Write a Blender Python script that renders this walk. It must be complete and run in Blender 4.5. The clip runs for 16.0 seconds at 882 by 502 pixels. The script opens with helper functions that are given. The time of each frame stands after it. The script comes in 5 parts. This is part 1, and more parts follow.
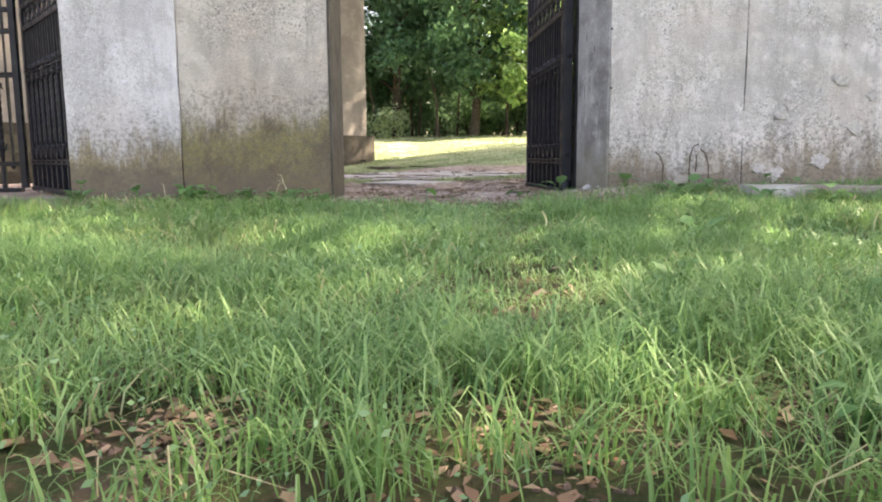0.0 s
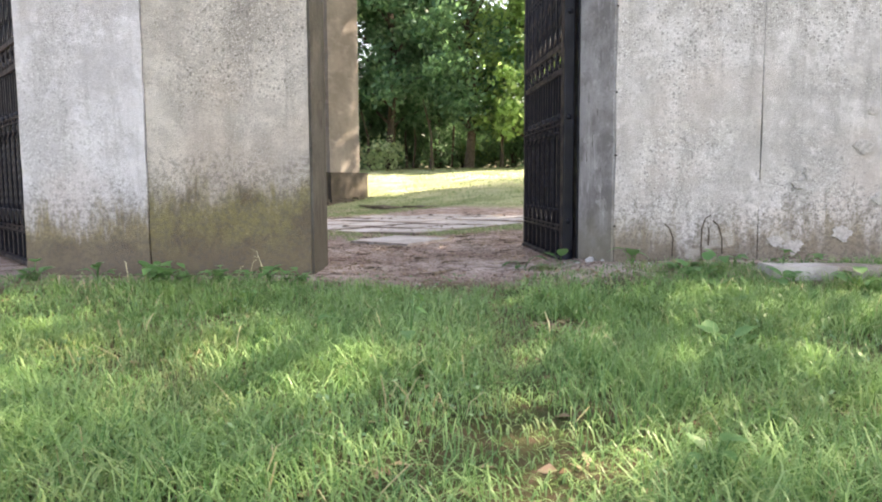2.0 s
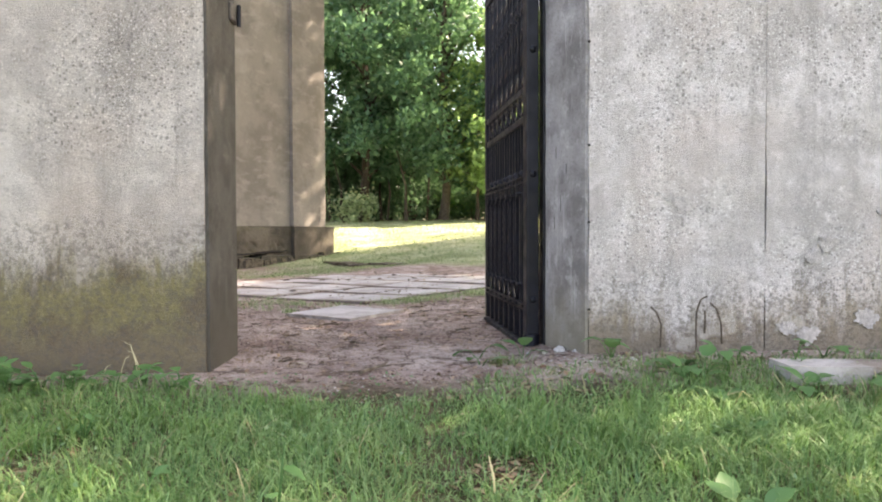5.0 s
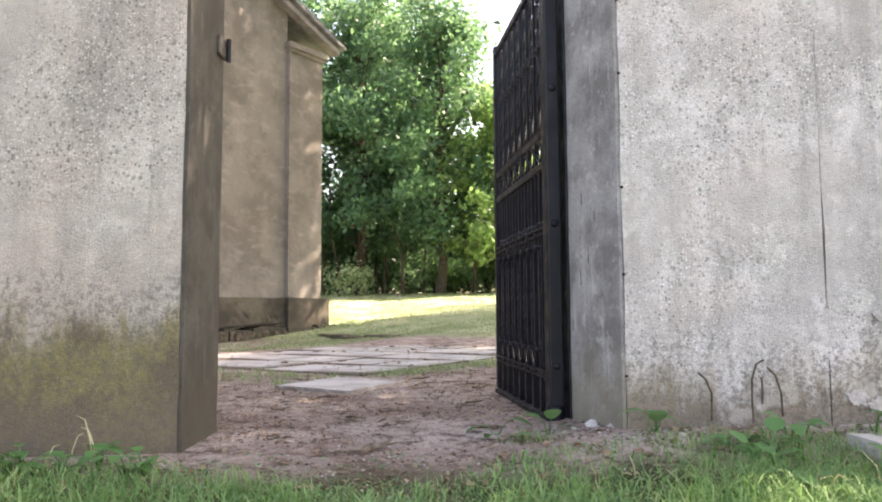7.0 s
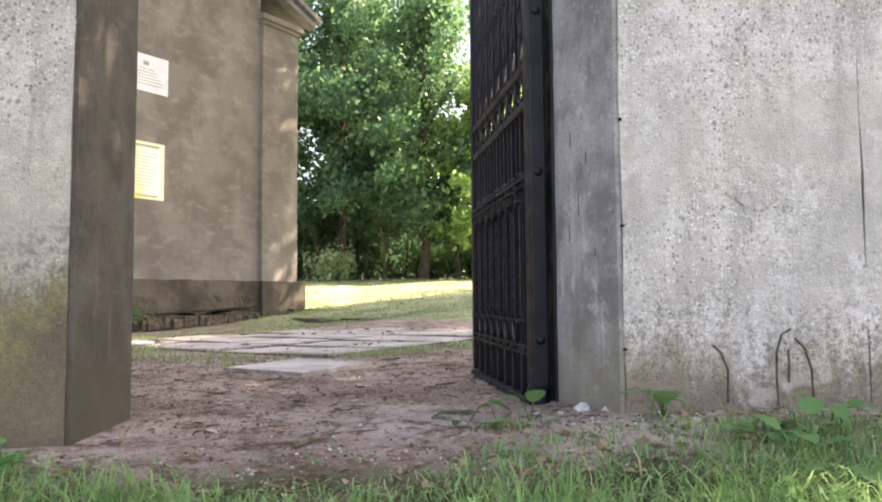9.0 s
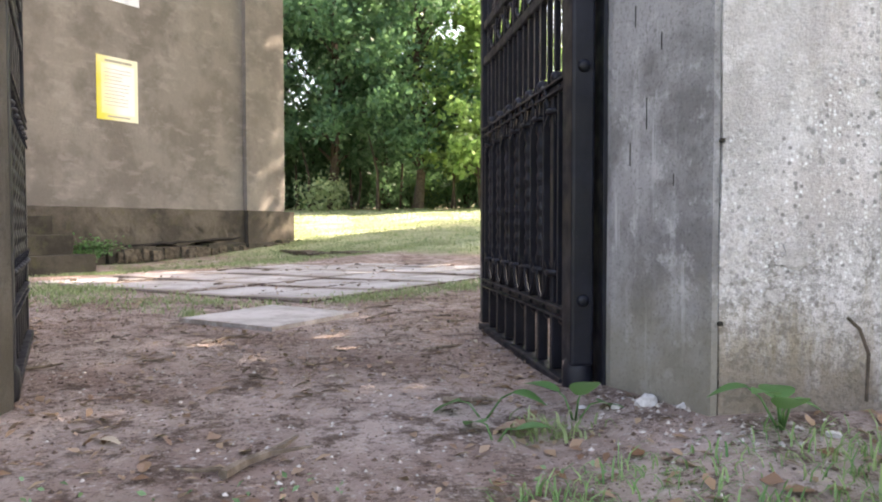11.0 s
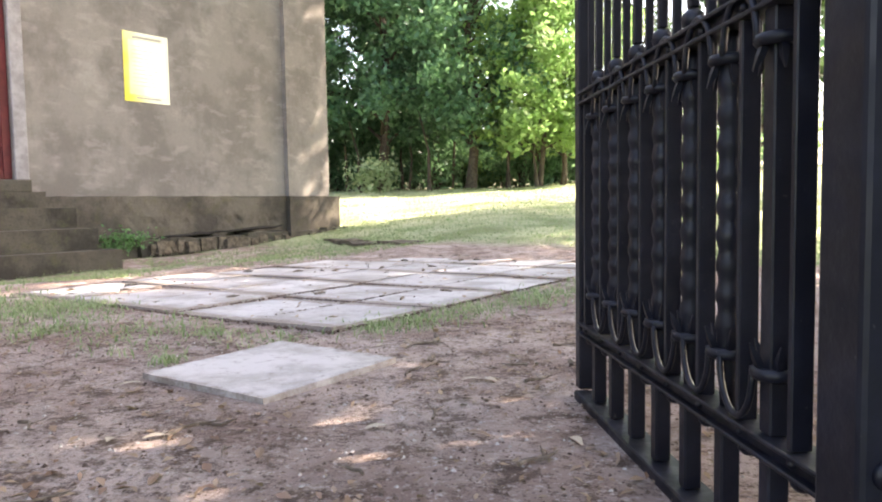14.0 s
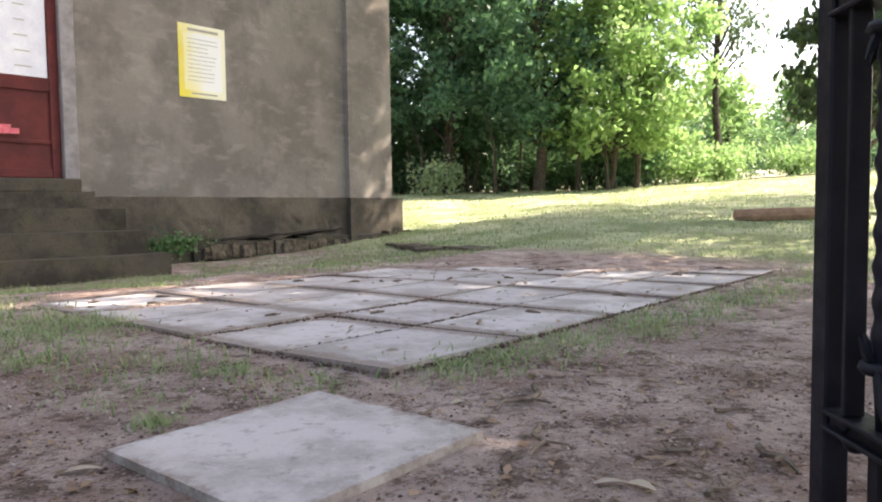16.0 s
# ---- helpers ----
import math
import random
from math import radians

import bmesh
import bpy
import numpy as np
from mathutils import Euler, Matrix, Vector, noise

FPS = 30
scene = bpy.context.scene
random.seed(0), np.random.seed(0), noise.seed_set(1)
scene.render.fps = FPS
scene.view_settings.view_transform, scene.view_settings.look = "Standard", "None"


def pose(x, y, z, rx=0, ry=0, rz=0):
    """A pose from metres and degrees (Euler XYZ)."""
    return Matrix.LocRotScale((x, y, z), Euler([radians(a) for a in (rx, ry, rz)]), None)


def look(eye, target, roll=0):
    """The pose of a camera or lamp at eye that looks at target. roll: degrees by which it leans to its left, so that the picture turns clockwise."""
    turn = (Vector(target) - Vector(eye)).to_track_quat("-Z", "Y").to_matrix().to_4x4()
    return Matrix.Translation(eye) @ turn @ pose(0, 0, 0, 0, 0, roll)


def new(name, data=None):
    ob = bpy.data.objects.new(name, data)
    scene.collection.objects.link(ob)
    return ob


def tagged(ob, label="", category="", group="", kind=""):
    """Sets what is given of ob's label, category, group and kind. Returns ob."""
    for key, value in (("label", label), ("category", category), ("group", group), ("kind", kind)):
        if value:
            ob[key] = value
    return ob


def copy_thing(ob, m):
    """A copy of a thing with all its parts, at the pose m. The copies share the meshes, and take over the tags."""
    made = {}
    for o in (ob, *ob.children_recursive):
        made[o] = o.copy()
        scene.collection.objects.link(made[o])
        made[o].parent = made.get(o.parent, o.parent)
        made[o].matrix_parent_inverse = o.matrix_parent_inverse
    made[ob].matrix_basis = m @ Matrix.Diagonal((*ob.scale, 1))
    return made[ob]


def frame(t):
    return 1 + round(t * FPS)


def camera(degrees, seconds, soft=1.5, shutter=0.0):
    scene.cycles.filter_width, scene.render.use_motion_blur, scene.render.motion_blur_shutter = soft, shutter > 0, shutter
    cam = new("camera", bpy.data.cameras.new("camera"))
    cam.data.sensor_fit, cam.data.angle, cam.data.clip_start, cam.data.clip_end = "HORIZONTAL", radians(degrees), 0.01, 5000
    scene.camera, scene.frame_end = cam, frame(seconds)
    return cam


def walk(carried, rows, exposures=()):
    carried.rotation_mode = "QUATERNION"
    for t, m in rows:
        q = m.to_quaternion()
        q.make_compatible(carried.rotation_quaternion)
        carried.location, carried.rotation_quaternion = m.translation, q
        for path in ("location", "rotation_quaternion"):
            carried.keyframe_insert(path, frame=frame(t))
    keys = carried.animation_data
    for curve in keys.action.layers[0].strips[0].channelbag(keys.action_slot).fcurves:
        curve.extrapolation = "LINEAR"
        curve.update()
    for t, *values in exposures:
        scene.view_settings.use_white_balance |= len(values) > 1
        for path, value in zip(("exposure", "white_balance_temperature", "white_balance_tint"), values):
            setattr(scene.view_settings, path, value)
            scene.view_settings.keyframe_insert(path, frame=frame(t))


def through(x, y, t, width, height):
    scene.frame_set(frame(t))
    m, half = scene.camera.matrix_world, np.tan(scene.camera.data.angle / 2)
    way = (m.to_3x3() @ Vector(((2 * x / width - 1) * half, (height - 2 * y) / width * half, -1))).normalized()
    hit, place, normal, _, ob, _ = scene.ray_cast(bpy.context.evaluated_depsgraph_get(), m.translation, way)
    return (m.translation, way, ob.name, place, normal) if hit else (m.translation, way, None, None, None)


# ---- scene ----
cam = camera(63.42, 16.0, soft=2.0)
PATH = [
    (0, (-1.618, -7.241, 0.369), (-1.639, -5.258, 0.107), -0.43),
    (0.5, (-1.583, -7.089, 0.339), (-1.607, -5.104, 0.095), -0.36),
    (1, (-1.583, -6.930, 0.367), (-1.604, -4.943, 0.137), -0.36),
    (1.5, (-1.590, -6.753, 0.559), (-1.607, -4.766, 0.341), -0.35),
    (2, (-1.581, -6.596, 0.784), (-1.588, -4.605, 0.595), -0.32),
    (2.5, (-1.550, -6.450, 0.928), (-1.544, -4.455, 0.781), -0.39),
    (3, (-1.481, -6.273, 0.893), (-1.456, -4.276, 0.788), -0.35),
    (3.5, (-1.377, -6.061, 0.917), (-1.331, -4.063, 0.835), -0.38),
    (3.7, (-1.337, -5.986, 0.978), (-1.284, -3.988, 0.894), -0.38),
    (5.8, (-1.229, -4.915, 0.927), (-1.176, -2.916, 0.922), -0.07),
    (6, (-1.308, -4.863, 0.925), (-1.242, -2.864, 0.933), -0.34),
    (6.5, (-1.329, -4.650, 0.937), (-1.268, -2.652, 1.006), -0.26),
    (7, (-1.331, -4.565, 0.816), (-1.265, -2.573, 0.977), -0.34),
    (7.5, (-1.272, -4.406, 0.707), (-1.185, -2.418, 0.909), -0.35),
    (8, (-1.228, -4.190, 0.688), (-1.128, -2.204, 0.895), -0.30),
    (8.5, (-1.219, -3.983, 0.717), (-1.112, -1.994, 0.896), -0.36),
    (9, (-1.163, -3.702, 0.663), (-1.054, -1.709, 0.790), -0.43),
    (9.5, (-1.204, -3.434, 0.676), (-1.092, -1.439, 0.752), -0.33),
    (9.7, (-1.219, -3.284, 0.689), (-1.103, -1.288, 0.743), -0.32),
    (11.8, (-1.113, -2.111, 0.775), (-0.987, -0.119, 0.663), -0.02),
    (12, (-1.115, -2.026, 0.789), (-0.993, -0.033, 0.672), -0.40),
    (12.5, (-1.137, -1.644, 0.732), (-1.040, 0.350, 0.608), -0.30),
    (13, (-1.139, -1.226, 0.778), (-1.079, 0.768, 0.645), -0.74),
    (13.5, (-1.174, -0.881, 0.882), (-1.156, 1.114, 0.749), -0.87),
    (14, (-1.136, -0.627, 0.923), (-1.161, 1.369, 0.791), -0.90),
    (14.5, (-1.074, -0.262, 0.902), (-1.143, 1.733, 0.779), -1.10),
    (15, (-1.075, 0.010, 1.005), (-1.183, 2.003, 0.876), -1.25),
    (15.5, (-1.222, 0.390, 0.905), (-1.373, 2.381, 0.781), -0.80),
    (16, (-1.352, 0.825, 0.890), (-1.551, 2.811, 0.771), -0.66),
]
walk(cam, [(t, look(eye, target, roll)) for t, eye, target, roll in PATH], [(0, 2.36, 9000, 19), (3.5, 2.45, 9200, 19), (7, 2.46, 9100, 20), (9.5, 2.42, 9100, 20), (12, 2.62, 8600, 20), (12.6, 2.82, 8500, 20), (13.5, 2.86, 8400, 19), (15, 2.58, 8300, 18), (15.5, 2.42, 8250, 18), (16, 2.06, 8200, 18)])

# ---- light ----
SUN_AZ, SUN_EL = (0.93, 0.37), 48.0
world = bpy.data.worlds.new("world")
scene.world = world
world.use_nodes = True
wn = world.node_tree
sky = wn.nodes.new("ShaderNodeTexSky")
sky.sky_type = "NISHITA"
sky.sun_disc = False
sky.sun_elevation = radians(SUN_EL)
sky.sun_rotation = math.atan2(SUN_AZ[0], SUN_AZ[1])
sky.air_density, sky.dust_density = 1.0, 2.0
wn.links.new(sky.outputs[0], wn.nodes["Background"].inputs[0])
wn.nodes["Background"].inputs[1].default_value = 0.15
sun_data = bpy.data.lights.new("sun", "SUN")
sun_data.energy, sun_data.angle, sun_data.color = 3.8, radians(0.5), (1.0, 0.985, 0.955)
sun = new("sun", sun_data)
toward = Vector((SUN_AZ[0], SUN_AZ[1], math.tan(radians(SUN_EL)) * math.hypot(*SUN_AZ))).normalized()
sun.matrix_world = look(toward * 60, (0, 0, 0))


# ---- materials ----
class Mat:
    """A small node-graph writer for one principled material."""

    def __init__(self, name, rough=0.8, metal=0.0, spec=0.3):
        self.m = bpy.data.materials.new(name)
        self.m.use_nodes = True
        self.t = self.m.node_tree
        self.b = self.t.nodes["Principled BSDF"]
        self.b.inputs["Roughness"].default_value = rough
        self.b.inputs["Metallic"].default_value = metal
        self.b.inputs["Specular IOR Level"].default_value = spec

    def put(self, socket, value):
        if isinstance(value, bpy.types.NodeSocket):
            self.t.links.new(value, socket)
        elif value is not None:
            socket.default_value = (*value, 1.0) if isinstance(value, tuple) and len(value) == 3 and socket.type == "RGBA" else value

    def node(self, kind, **sockets):
        n = self.t.nodes.new(kind)
        for k, v in sockets.items():
            self.put(n.inputs[k], v)
        return n

    def pos(self, sx=1, sy=1, sz=1, local=False):
        if local:
            p = self.t.nodes.new("ShaderNodeTexCoord").outputs["Object"]
        else:
            p = self.t.nodes.new("ShaderNodeNewGeometry").outputs["Position"]
        return self.node("ShaderNodeMapping", Vector=p, Scale=(sx, sy, sz)).outputs[0]

    def noise(self, vec, scale, detail=4.0, rough=0.55):
        return self.node("ShaderNodeTexNoise", Vector=vec, Scale=scale, Detail=detail, Roughness=rough).outputs["Fac"]

    def cells(self, vec, scale, out="Distance"):
        return self.node("ShaderNodeTexVoronoi", Vector=vec, Scale=scale).outputs[out]

    def ramp(self, fac, a, b, lo=0.0, hi=1.0):
        n = self.node("ShaderNodeMapRange", Value=fac)
        n.interpolation_type = "SMOOTHSTEP"
        for k, v in zip(("From Min", "From Max", "To Min", "To Max"), (a, b, lo, hi)):
            self.put(n.inputs[k], v)
        return n.outputs[0]

    def math(self, op, a, b=None):
        n = self.t.nodes.new("ShaderNodeMath")
        n.operation = op
        self.put(n.inputs[0], a)
        self.put(n.inputs[1], b)
        return n.outputs[0]

    def mix(self, fac, a, b, mode="MIX"):
        n = self.t.nodes.new("ShaderNodeMix")
        n.data_type, n.blend_type = "RGBA", mode
        self.put(n.inputs[0], fac)
        self.put(n.inputs[6], a)
        self.put(n.inputs[7], b)
        return n.outputs[2]

    def axis(self, k, local=False):
        n = self.t.nodes.new("ShaderNodeSeparateXYZ")
        self.put(n.inputs[0], self.pos(local=local))
        return n.outputs[k]

    def color(self, c):
        self.put(self.b.inputs["Base Color"], c)
        return self

    def bump(self, height, strength=0.3, dist=0.02):
        n = self.node("ShaderNodeBump", Height=height, Strength=strength, Distance=dist)
        self.put(self.b.inputs["Normal"], n.outputs[0])
        return self

    def island(self):
        return self.t.nodes.new("ShaderNodeNewGeometry").outputs["Random Per Island"]

    def each(self):
        return self.t.nodes.new("ShaderNodeObjectInfo").outputs["Random"]


def concrete(name, light, dark, stain_top, stain, amount, spots, gritty=1.0):
    """Rough cast render with aggregate, rain streaks and a mossy foot."""
    m = Mat(name, 0.92, spec=0.2)
    p = m.pos()
    big = m.noise(p, 1.3, 6, 0.65)
    streak = m.noise(m.pos(3.2, 3.2, 0.35), 1.6, 5, 0.65)
    c = m.mix(m.ramp(big, 0.36, 0.64), dark, light)
    c = m.mix(m.ramp(streak, 0.46, 0.66, 0, 0.65), c, tuple(v * 0.74 for v in dark))
    c = m.mix(m.ramp(m.noise(p, 6.5, 5, 0.7), 0.52, 0.68, 0, 0.55), c, tuple(min(0.9, v * 1.2) for v in light))
    grain = m.noise(p, 62, 3, 0.8)
    pit = m.noise(p, 34, 4, 0.85)
    bare = m.ramp(m.noise(p, 1.1, 4), 0.40, 0.58, 0.2, 1.0)
    c = m.mix(m.ramp(m.noise(p, 3.4, 6, 0.7), 0.44, 0.60, 0, 0.5), c, tuple(v * 0.80 for v in dark))
    c = m.mix(m.ramp(m.noise(p, 0.75, 3), 0.45, 0.65, 0, 0.35), c, tuple(v * k for v, k in zip(light, (0.98, 0.86, 0.78))))
    c = m.mix(m.math("MULTIPLY", m.ramp(pit, 0.525, 0.63, 0, 0.55), bare), c, tuple(v * 0.42 for v in dark))
    c = m.mix(m.math("MULTIPLY", m.ramp(grain, 0.54, 0.66, 0, 0.55), bare), c, tuple(min(0.92, v * 1.4) for v in light))
    # single stones of the aggregate, dark pits and pale chips, thick in some places
    for scale, lo, hi, tone in ((44, 0.62, 0.86, tuple(v * 0.36 for v in dark)), (58, 0.70, 0.90, tuple(min(0.9, v * 1.35) for v in light)), (27, 0.80, 0.96, tuple(v * 0.5 for v in dark))):
        cell = m.node("ShaderNodeTexVoronoi", Vector=p, Scale=scale, Randomness=1.0)
        pick = m.node("ShaderNodeSeparateColor", Color=cell.outputs["Color"]).outputs[0]
        stone = m.math("MULTIPLY", m.ramp(pick, lo, hi), m.ramp(cell.outputs["Distance"], 0.46, 0.26))
        c = m.mix(m.math("MULTIPLY", m.math("MULTIPLY", stone, bare), 0.8 * gritty), c, tone)
    z = m.axis(2)
    shape = m.math("ADD", m.math("MULTIPLY", m.math("SUBTRACT", m.noise(m.pos(2.4, 2.4, 0.9), 1.0, 6, 0.75), 0.5), 1.25),
                   m.math("MULTIPLY", m.math("SUBTRACT", m.noise(m.pos(14, 14, 2.2), 1.0, 4, 0.7), 0.5), 0.5))
    edge = m.math("ADD", z, shape)
    foot = m.ramp(edge, stain_top + 0.20, stain_top - 0.20, 0, amount)
    tint = m.mix(m.ramp(m.noise(p, 2.6, 5, 0.65), 0.46, 0.62), stain, (0.115, 0.085, 0.05))
    tint = m.mix(m.ramp(m.noise(p, 21, 5, 0.8), 0.52, 0.66, 0, 0.4), tint, (0.36, 0.30, 0.16))
    tint = m.mix(m.ramp(pit, 0.52, 0.62, 0, 0.35), tint, (0.06, 0.05, 0.03))
    tint = m.mix(m.ramp(m.math("ADD", z, m.math("MULTIPLY", m.noise(p, 3.0, 5, 0.7), 0.5)), 0.62, 0.40, 0, 0.75), tint, (0.15, 0.115, 0.075))
    c = m.mix(foot, c, tint)
    drip = m.ramp(m.noise(m.pos(9, 9, 0.55), 1.0, 3, 0.6), 0.66, 0.72, 0, 0.55)
    c = m.mix(m.math("MULTIPLY", m.math("MULTIPLY", drip, foot), m.ramp(z, 0.15, 0.45)), c, tuple(v * 0.95 for v in dark))
    mould = m.ramp(m.math("ADD", edge, m.math("MULTIPLY", m.noise(p, 16, 5, 0.8), 0.6)), stain_top + 0.72, stain_top + 0.42, 0, 0.55)
    c = m.mix(m.math("MULTIPLY", mould, m.ramp(m.noise(p, 24, 4, 0.8), 0.47, 0.58)), c, (0.13, 0.115, 0.10))
    blot = m.noise(p, 2.1, 2, 0.45)
    lift = m.noise(p, 9, 4, 0.6)
    flake = m.math("MULTIPLY", m.ramp(blot, 0.60, 0.64), m.ramp(lift, 0.38, 0.55))
    c = m.mix(m.math("MULTIPLY", flake, spots), c, (0.80, 0.76, 0.73))
    m.color(c)
    h = m.math("ADD", m.math("MULTIPLY", pit, 0.9), m.math("MULTIPLY", grain, 0.7))
    return m.bump(h, 0.8, 0.02).m


M_WALL = concrete("rough_cast_grey", (0.71, 0.67, 0.675), (0.49, 0.46, 0.45), 0.36, (0.29, 0.23, 0.15), 0.80, 0.3)
M_PIER = concrete("rough_cast_moss", (0.60, 0.55, 0.515), (0.42, 0.38, 0.355), 0.76, (0.20, 0.172, 0.075), 0.92, 0.0)
M_PALE = concrete("pale_render", (0.68, 0.655, 0.70), (0.54, 0.515, 0.545), 0.52, (0.25, 0.20, 0.11), 0.92, 0.0, 0.35)


def jamb_material(name, a, b, pale, mud):
    m = Mat(name, 0.8)
    p = m.pos()
    c = m.mix(m.ramp(m.noise(p, 2.2, 6, 0.65), 0.38, 0.62), a, b)
    c = m.mix(m.ramp(m.noise(m.pos(8, 8, 0.6), 1.5, 5, 0.6), 0.56, 0.74, 0, 0.4), c, pale)
    c = m.mix(m.ramp(m.noise(p, 7, 6, 0.75), 0.54, 0.66, 0, 0.6), c, pale)
    c = m.mix(m.ramp(m.noise(p, 62, 4, 0.85), 0.52, 0.62, 0, 0.55), c, tuple(v * 0.5 for v in a))
    c = m.mix(m.ramp(m.noise(m.pos(16, 16, 1.1), 1.0, 4, 0.6), 0.62, 0.70, 0, 0.6), c, pale)
    z = m.math("ADD", m.axis(2), m.math("MULTIPLY", m.noise(p, 2.5, 6, 0.75), 0.9))
    c = m.mix(m.ramp(z, 1.10, 0.62, 0, 0.65), c, mud)
    m.color(c)
    return m.bump(m.noise(p, 40, 5, 0.75), 0.45, 0.015).m


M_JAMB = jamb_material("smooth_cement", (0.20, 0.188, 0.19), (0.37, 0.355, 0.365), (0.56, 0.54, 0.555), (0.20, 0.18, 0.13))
# left jamb: the same cement darkened, so the colour carries its shade
M_JAMB_SHADED = jamb_material("shaded_cement", (0.066, 0.060, 0.053), (0.108, 0.099, 0.088), (0.15, 0.138, 0.125), (0.075, 0.066, 0.05))


def plaster_material():
    m = Mat("aged_lime_plaster", 0.9)
    p = m.pos()
    c = m.mix(m.ramp(m.noise(p, 0.9, 5, 0.6), 0.40, 0.60), (0.170, 0.152, 0.134), (0.235, 0.213, 0.188))
    c = m.mix(m.ramp(m.noise(m.pos(1.0, 1.0, 0.8), 0.9, 7, 0.7), 0.48, 0.72, 0, 0.55), c, (0.32, 0.293, 0.262))
    c = m.mix(m.ramp(m.noise(m.pos(2, 2, 0.7), 1.0, 5, 0.6), 0.54, 0.80, 0, 0.25), c, (0.13, 0.117, 0.10))
    c = m.mix(m.ramp(m.noise(p, 14, 6, 0.8), 0.48, 0.66, 0, 0.22), c, (0.15, 0.135, 0.117))
    c = m.mix(m.ramp(m.noise(m.pos(0.6, 0.6, 1.3), 3.0, 5, 0.6), 0.52, 0.68, 0, 0.35), c, (0.36, 0.33, 0.30))
    m.color(c)
    return m.bump(m.noise(p, 9, 6, 0.7), 0.3, 0.05).m


M_PLASTER = plaster_material()


def stone_material(name, a, b, moss=0.4, scale=1.0):
    m = Mat(name, 0.9)
    p = m.pos(scale, scale, scale)
    c = m.mix(m.ramp(m.noise(p, 1.1, 6, 0.65), 0.35, 0.65), a, b)
    c = m.mix(m.ramp(m.noise(p, 3.1, 5, 0.7), 0.52, 0.7, 0, moss), c, (0.10, 0.10, 0.045))
    c = m.mix(m.ramp(m.noise(p, 26, 4, 0.7), 0.5, 0.7, 0, 0.45), c, tuple(v * 0.55 for v in a))
    m.color(c)
    return m.bump(m.noise(p, 16, 5, 0.7), 0.5, 0.04).m


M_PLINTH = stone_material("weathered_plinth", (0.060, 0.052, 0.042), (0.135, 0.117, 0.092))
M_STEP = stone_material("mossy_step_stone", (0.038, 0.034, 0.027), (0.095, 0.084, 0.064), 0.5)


def slab_material():
    m = Mat("concrete_slab", 0.85)
    p = m.pos()
    r = m.each()
    c = m.mix(r, (0.42, 0.395, 0.385), (0.56, 0.535, 0.52))
    c = m.mix(m.ramp(m.noise(p, 1.6, 6, 0.65), 0.42, 0.62, 0, 0.7), c, (0.27, 0.24, 0.215))
    c = m.mix(m.ramp(m.noise(p, 11, 6, 0.75), 0.53, 0.66, 0, 0.6), c, (0.24, 0.21, 0.185))
    lx, ly = m.axis(0, True), m.axis(1, True)
    rim = m.math("MAXIMUM", m.math("ABSOLUTE", lx), m.math("ABSOLUTE", ly))
    rim = m.math("ADD", rim, m.math("MULTIPLY", m.math("SUBTRACT", m.noise(p, 9, 6, 0.75), 0.5), 0.30))
    c = m.mix(m.ramp(rim, 0.46, 0.56, 0, 0.75), c, (0.19, 0.145, 0.115))
    c = m.mix(m.ramp(m.noise(p, 60, 2, 0.6), 0.5, 0.8, 0, 0.35), c, (0.62, 0.6, 0.58))
    m.color(c)
    return m.bump(m.noise(p, 35, 5, 0.7), 0.3, 0.012).m


M_SLAB = slab_material()


def iron_material():
    m = Mat("black_painted_iron", 0.55, 0.0, 0.32)
    p = m.pos()
    c = m.mix(m.ramp(m.noise(p, 5, 5, 0.65), 0.4, 0.7), (0.0045, 0.0055, 0.011), (0.010, 0.0115, 0.021))
    c = m.mix(m.ramp(m.noise(p, 22, 4, 0.7), 0.70, 0.78, 0, 0.5), c, (0.05, 0.036, 0.028))
    c = m.mix(m.ramp(m.noise(p, 48, 2, 0.6), 0.72, 0.78, 0, 0.4), c, (0.10, 0.10, 0.10))
    m.color(c)
    m.put(m.b.inputs["Roughness"], m.ramp(m.noise(p, 9, 4), 0.3, 0.7, 0.36, 0.58))
    return m.bump(m.noise(p, 30, 4, 0.6), 0.18, 0.01).m


M_IRON = iron_material()


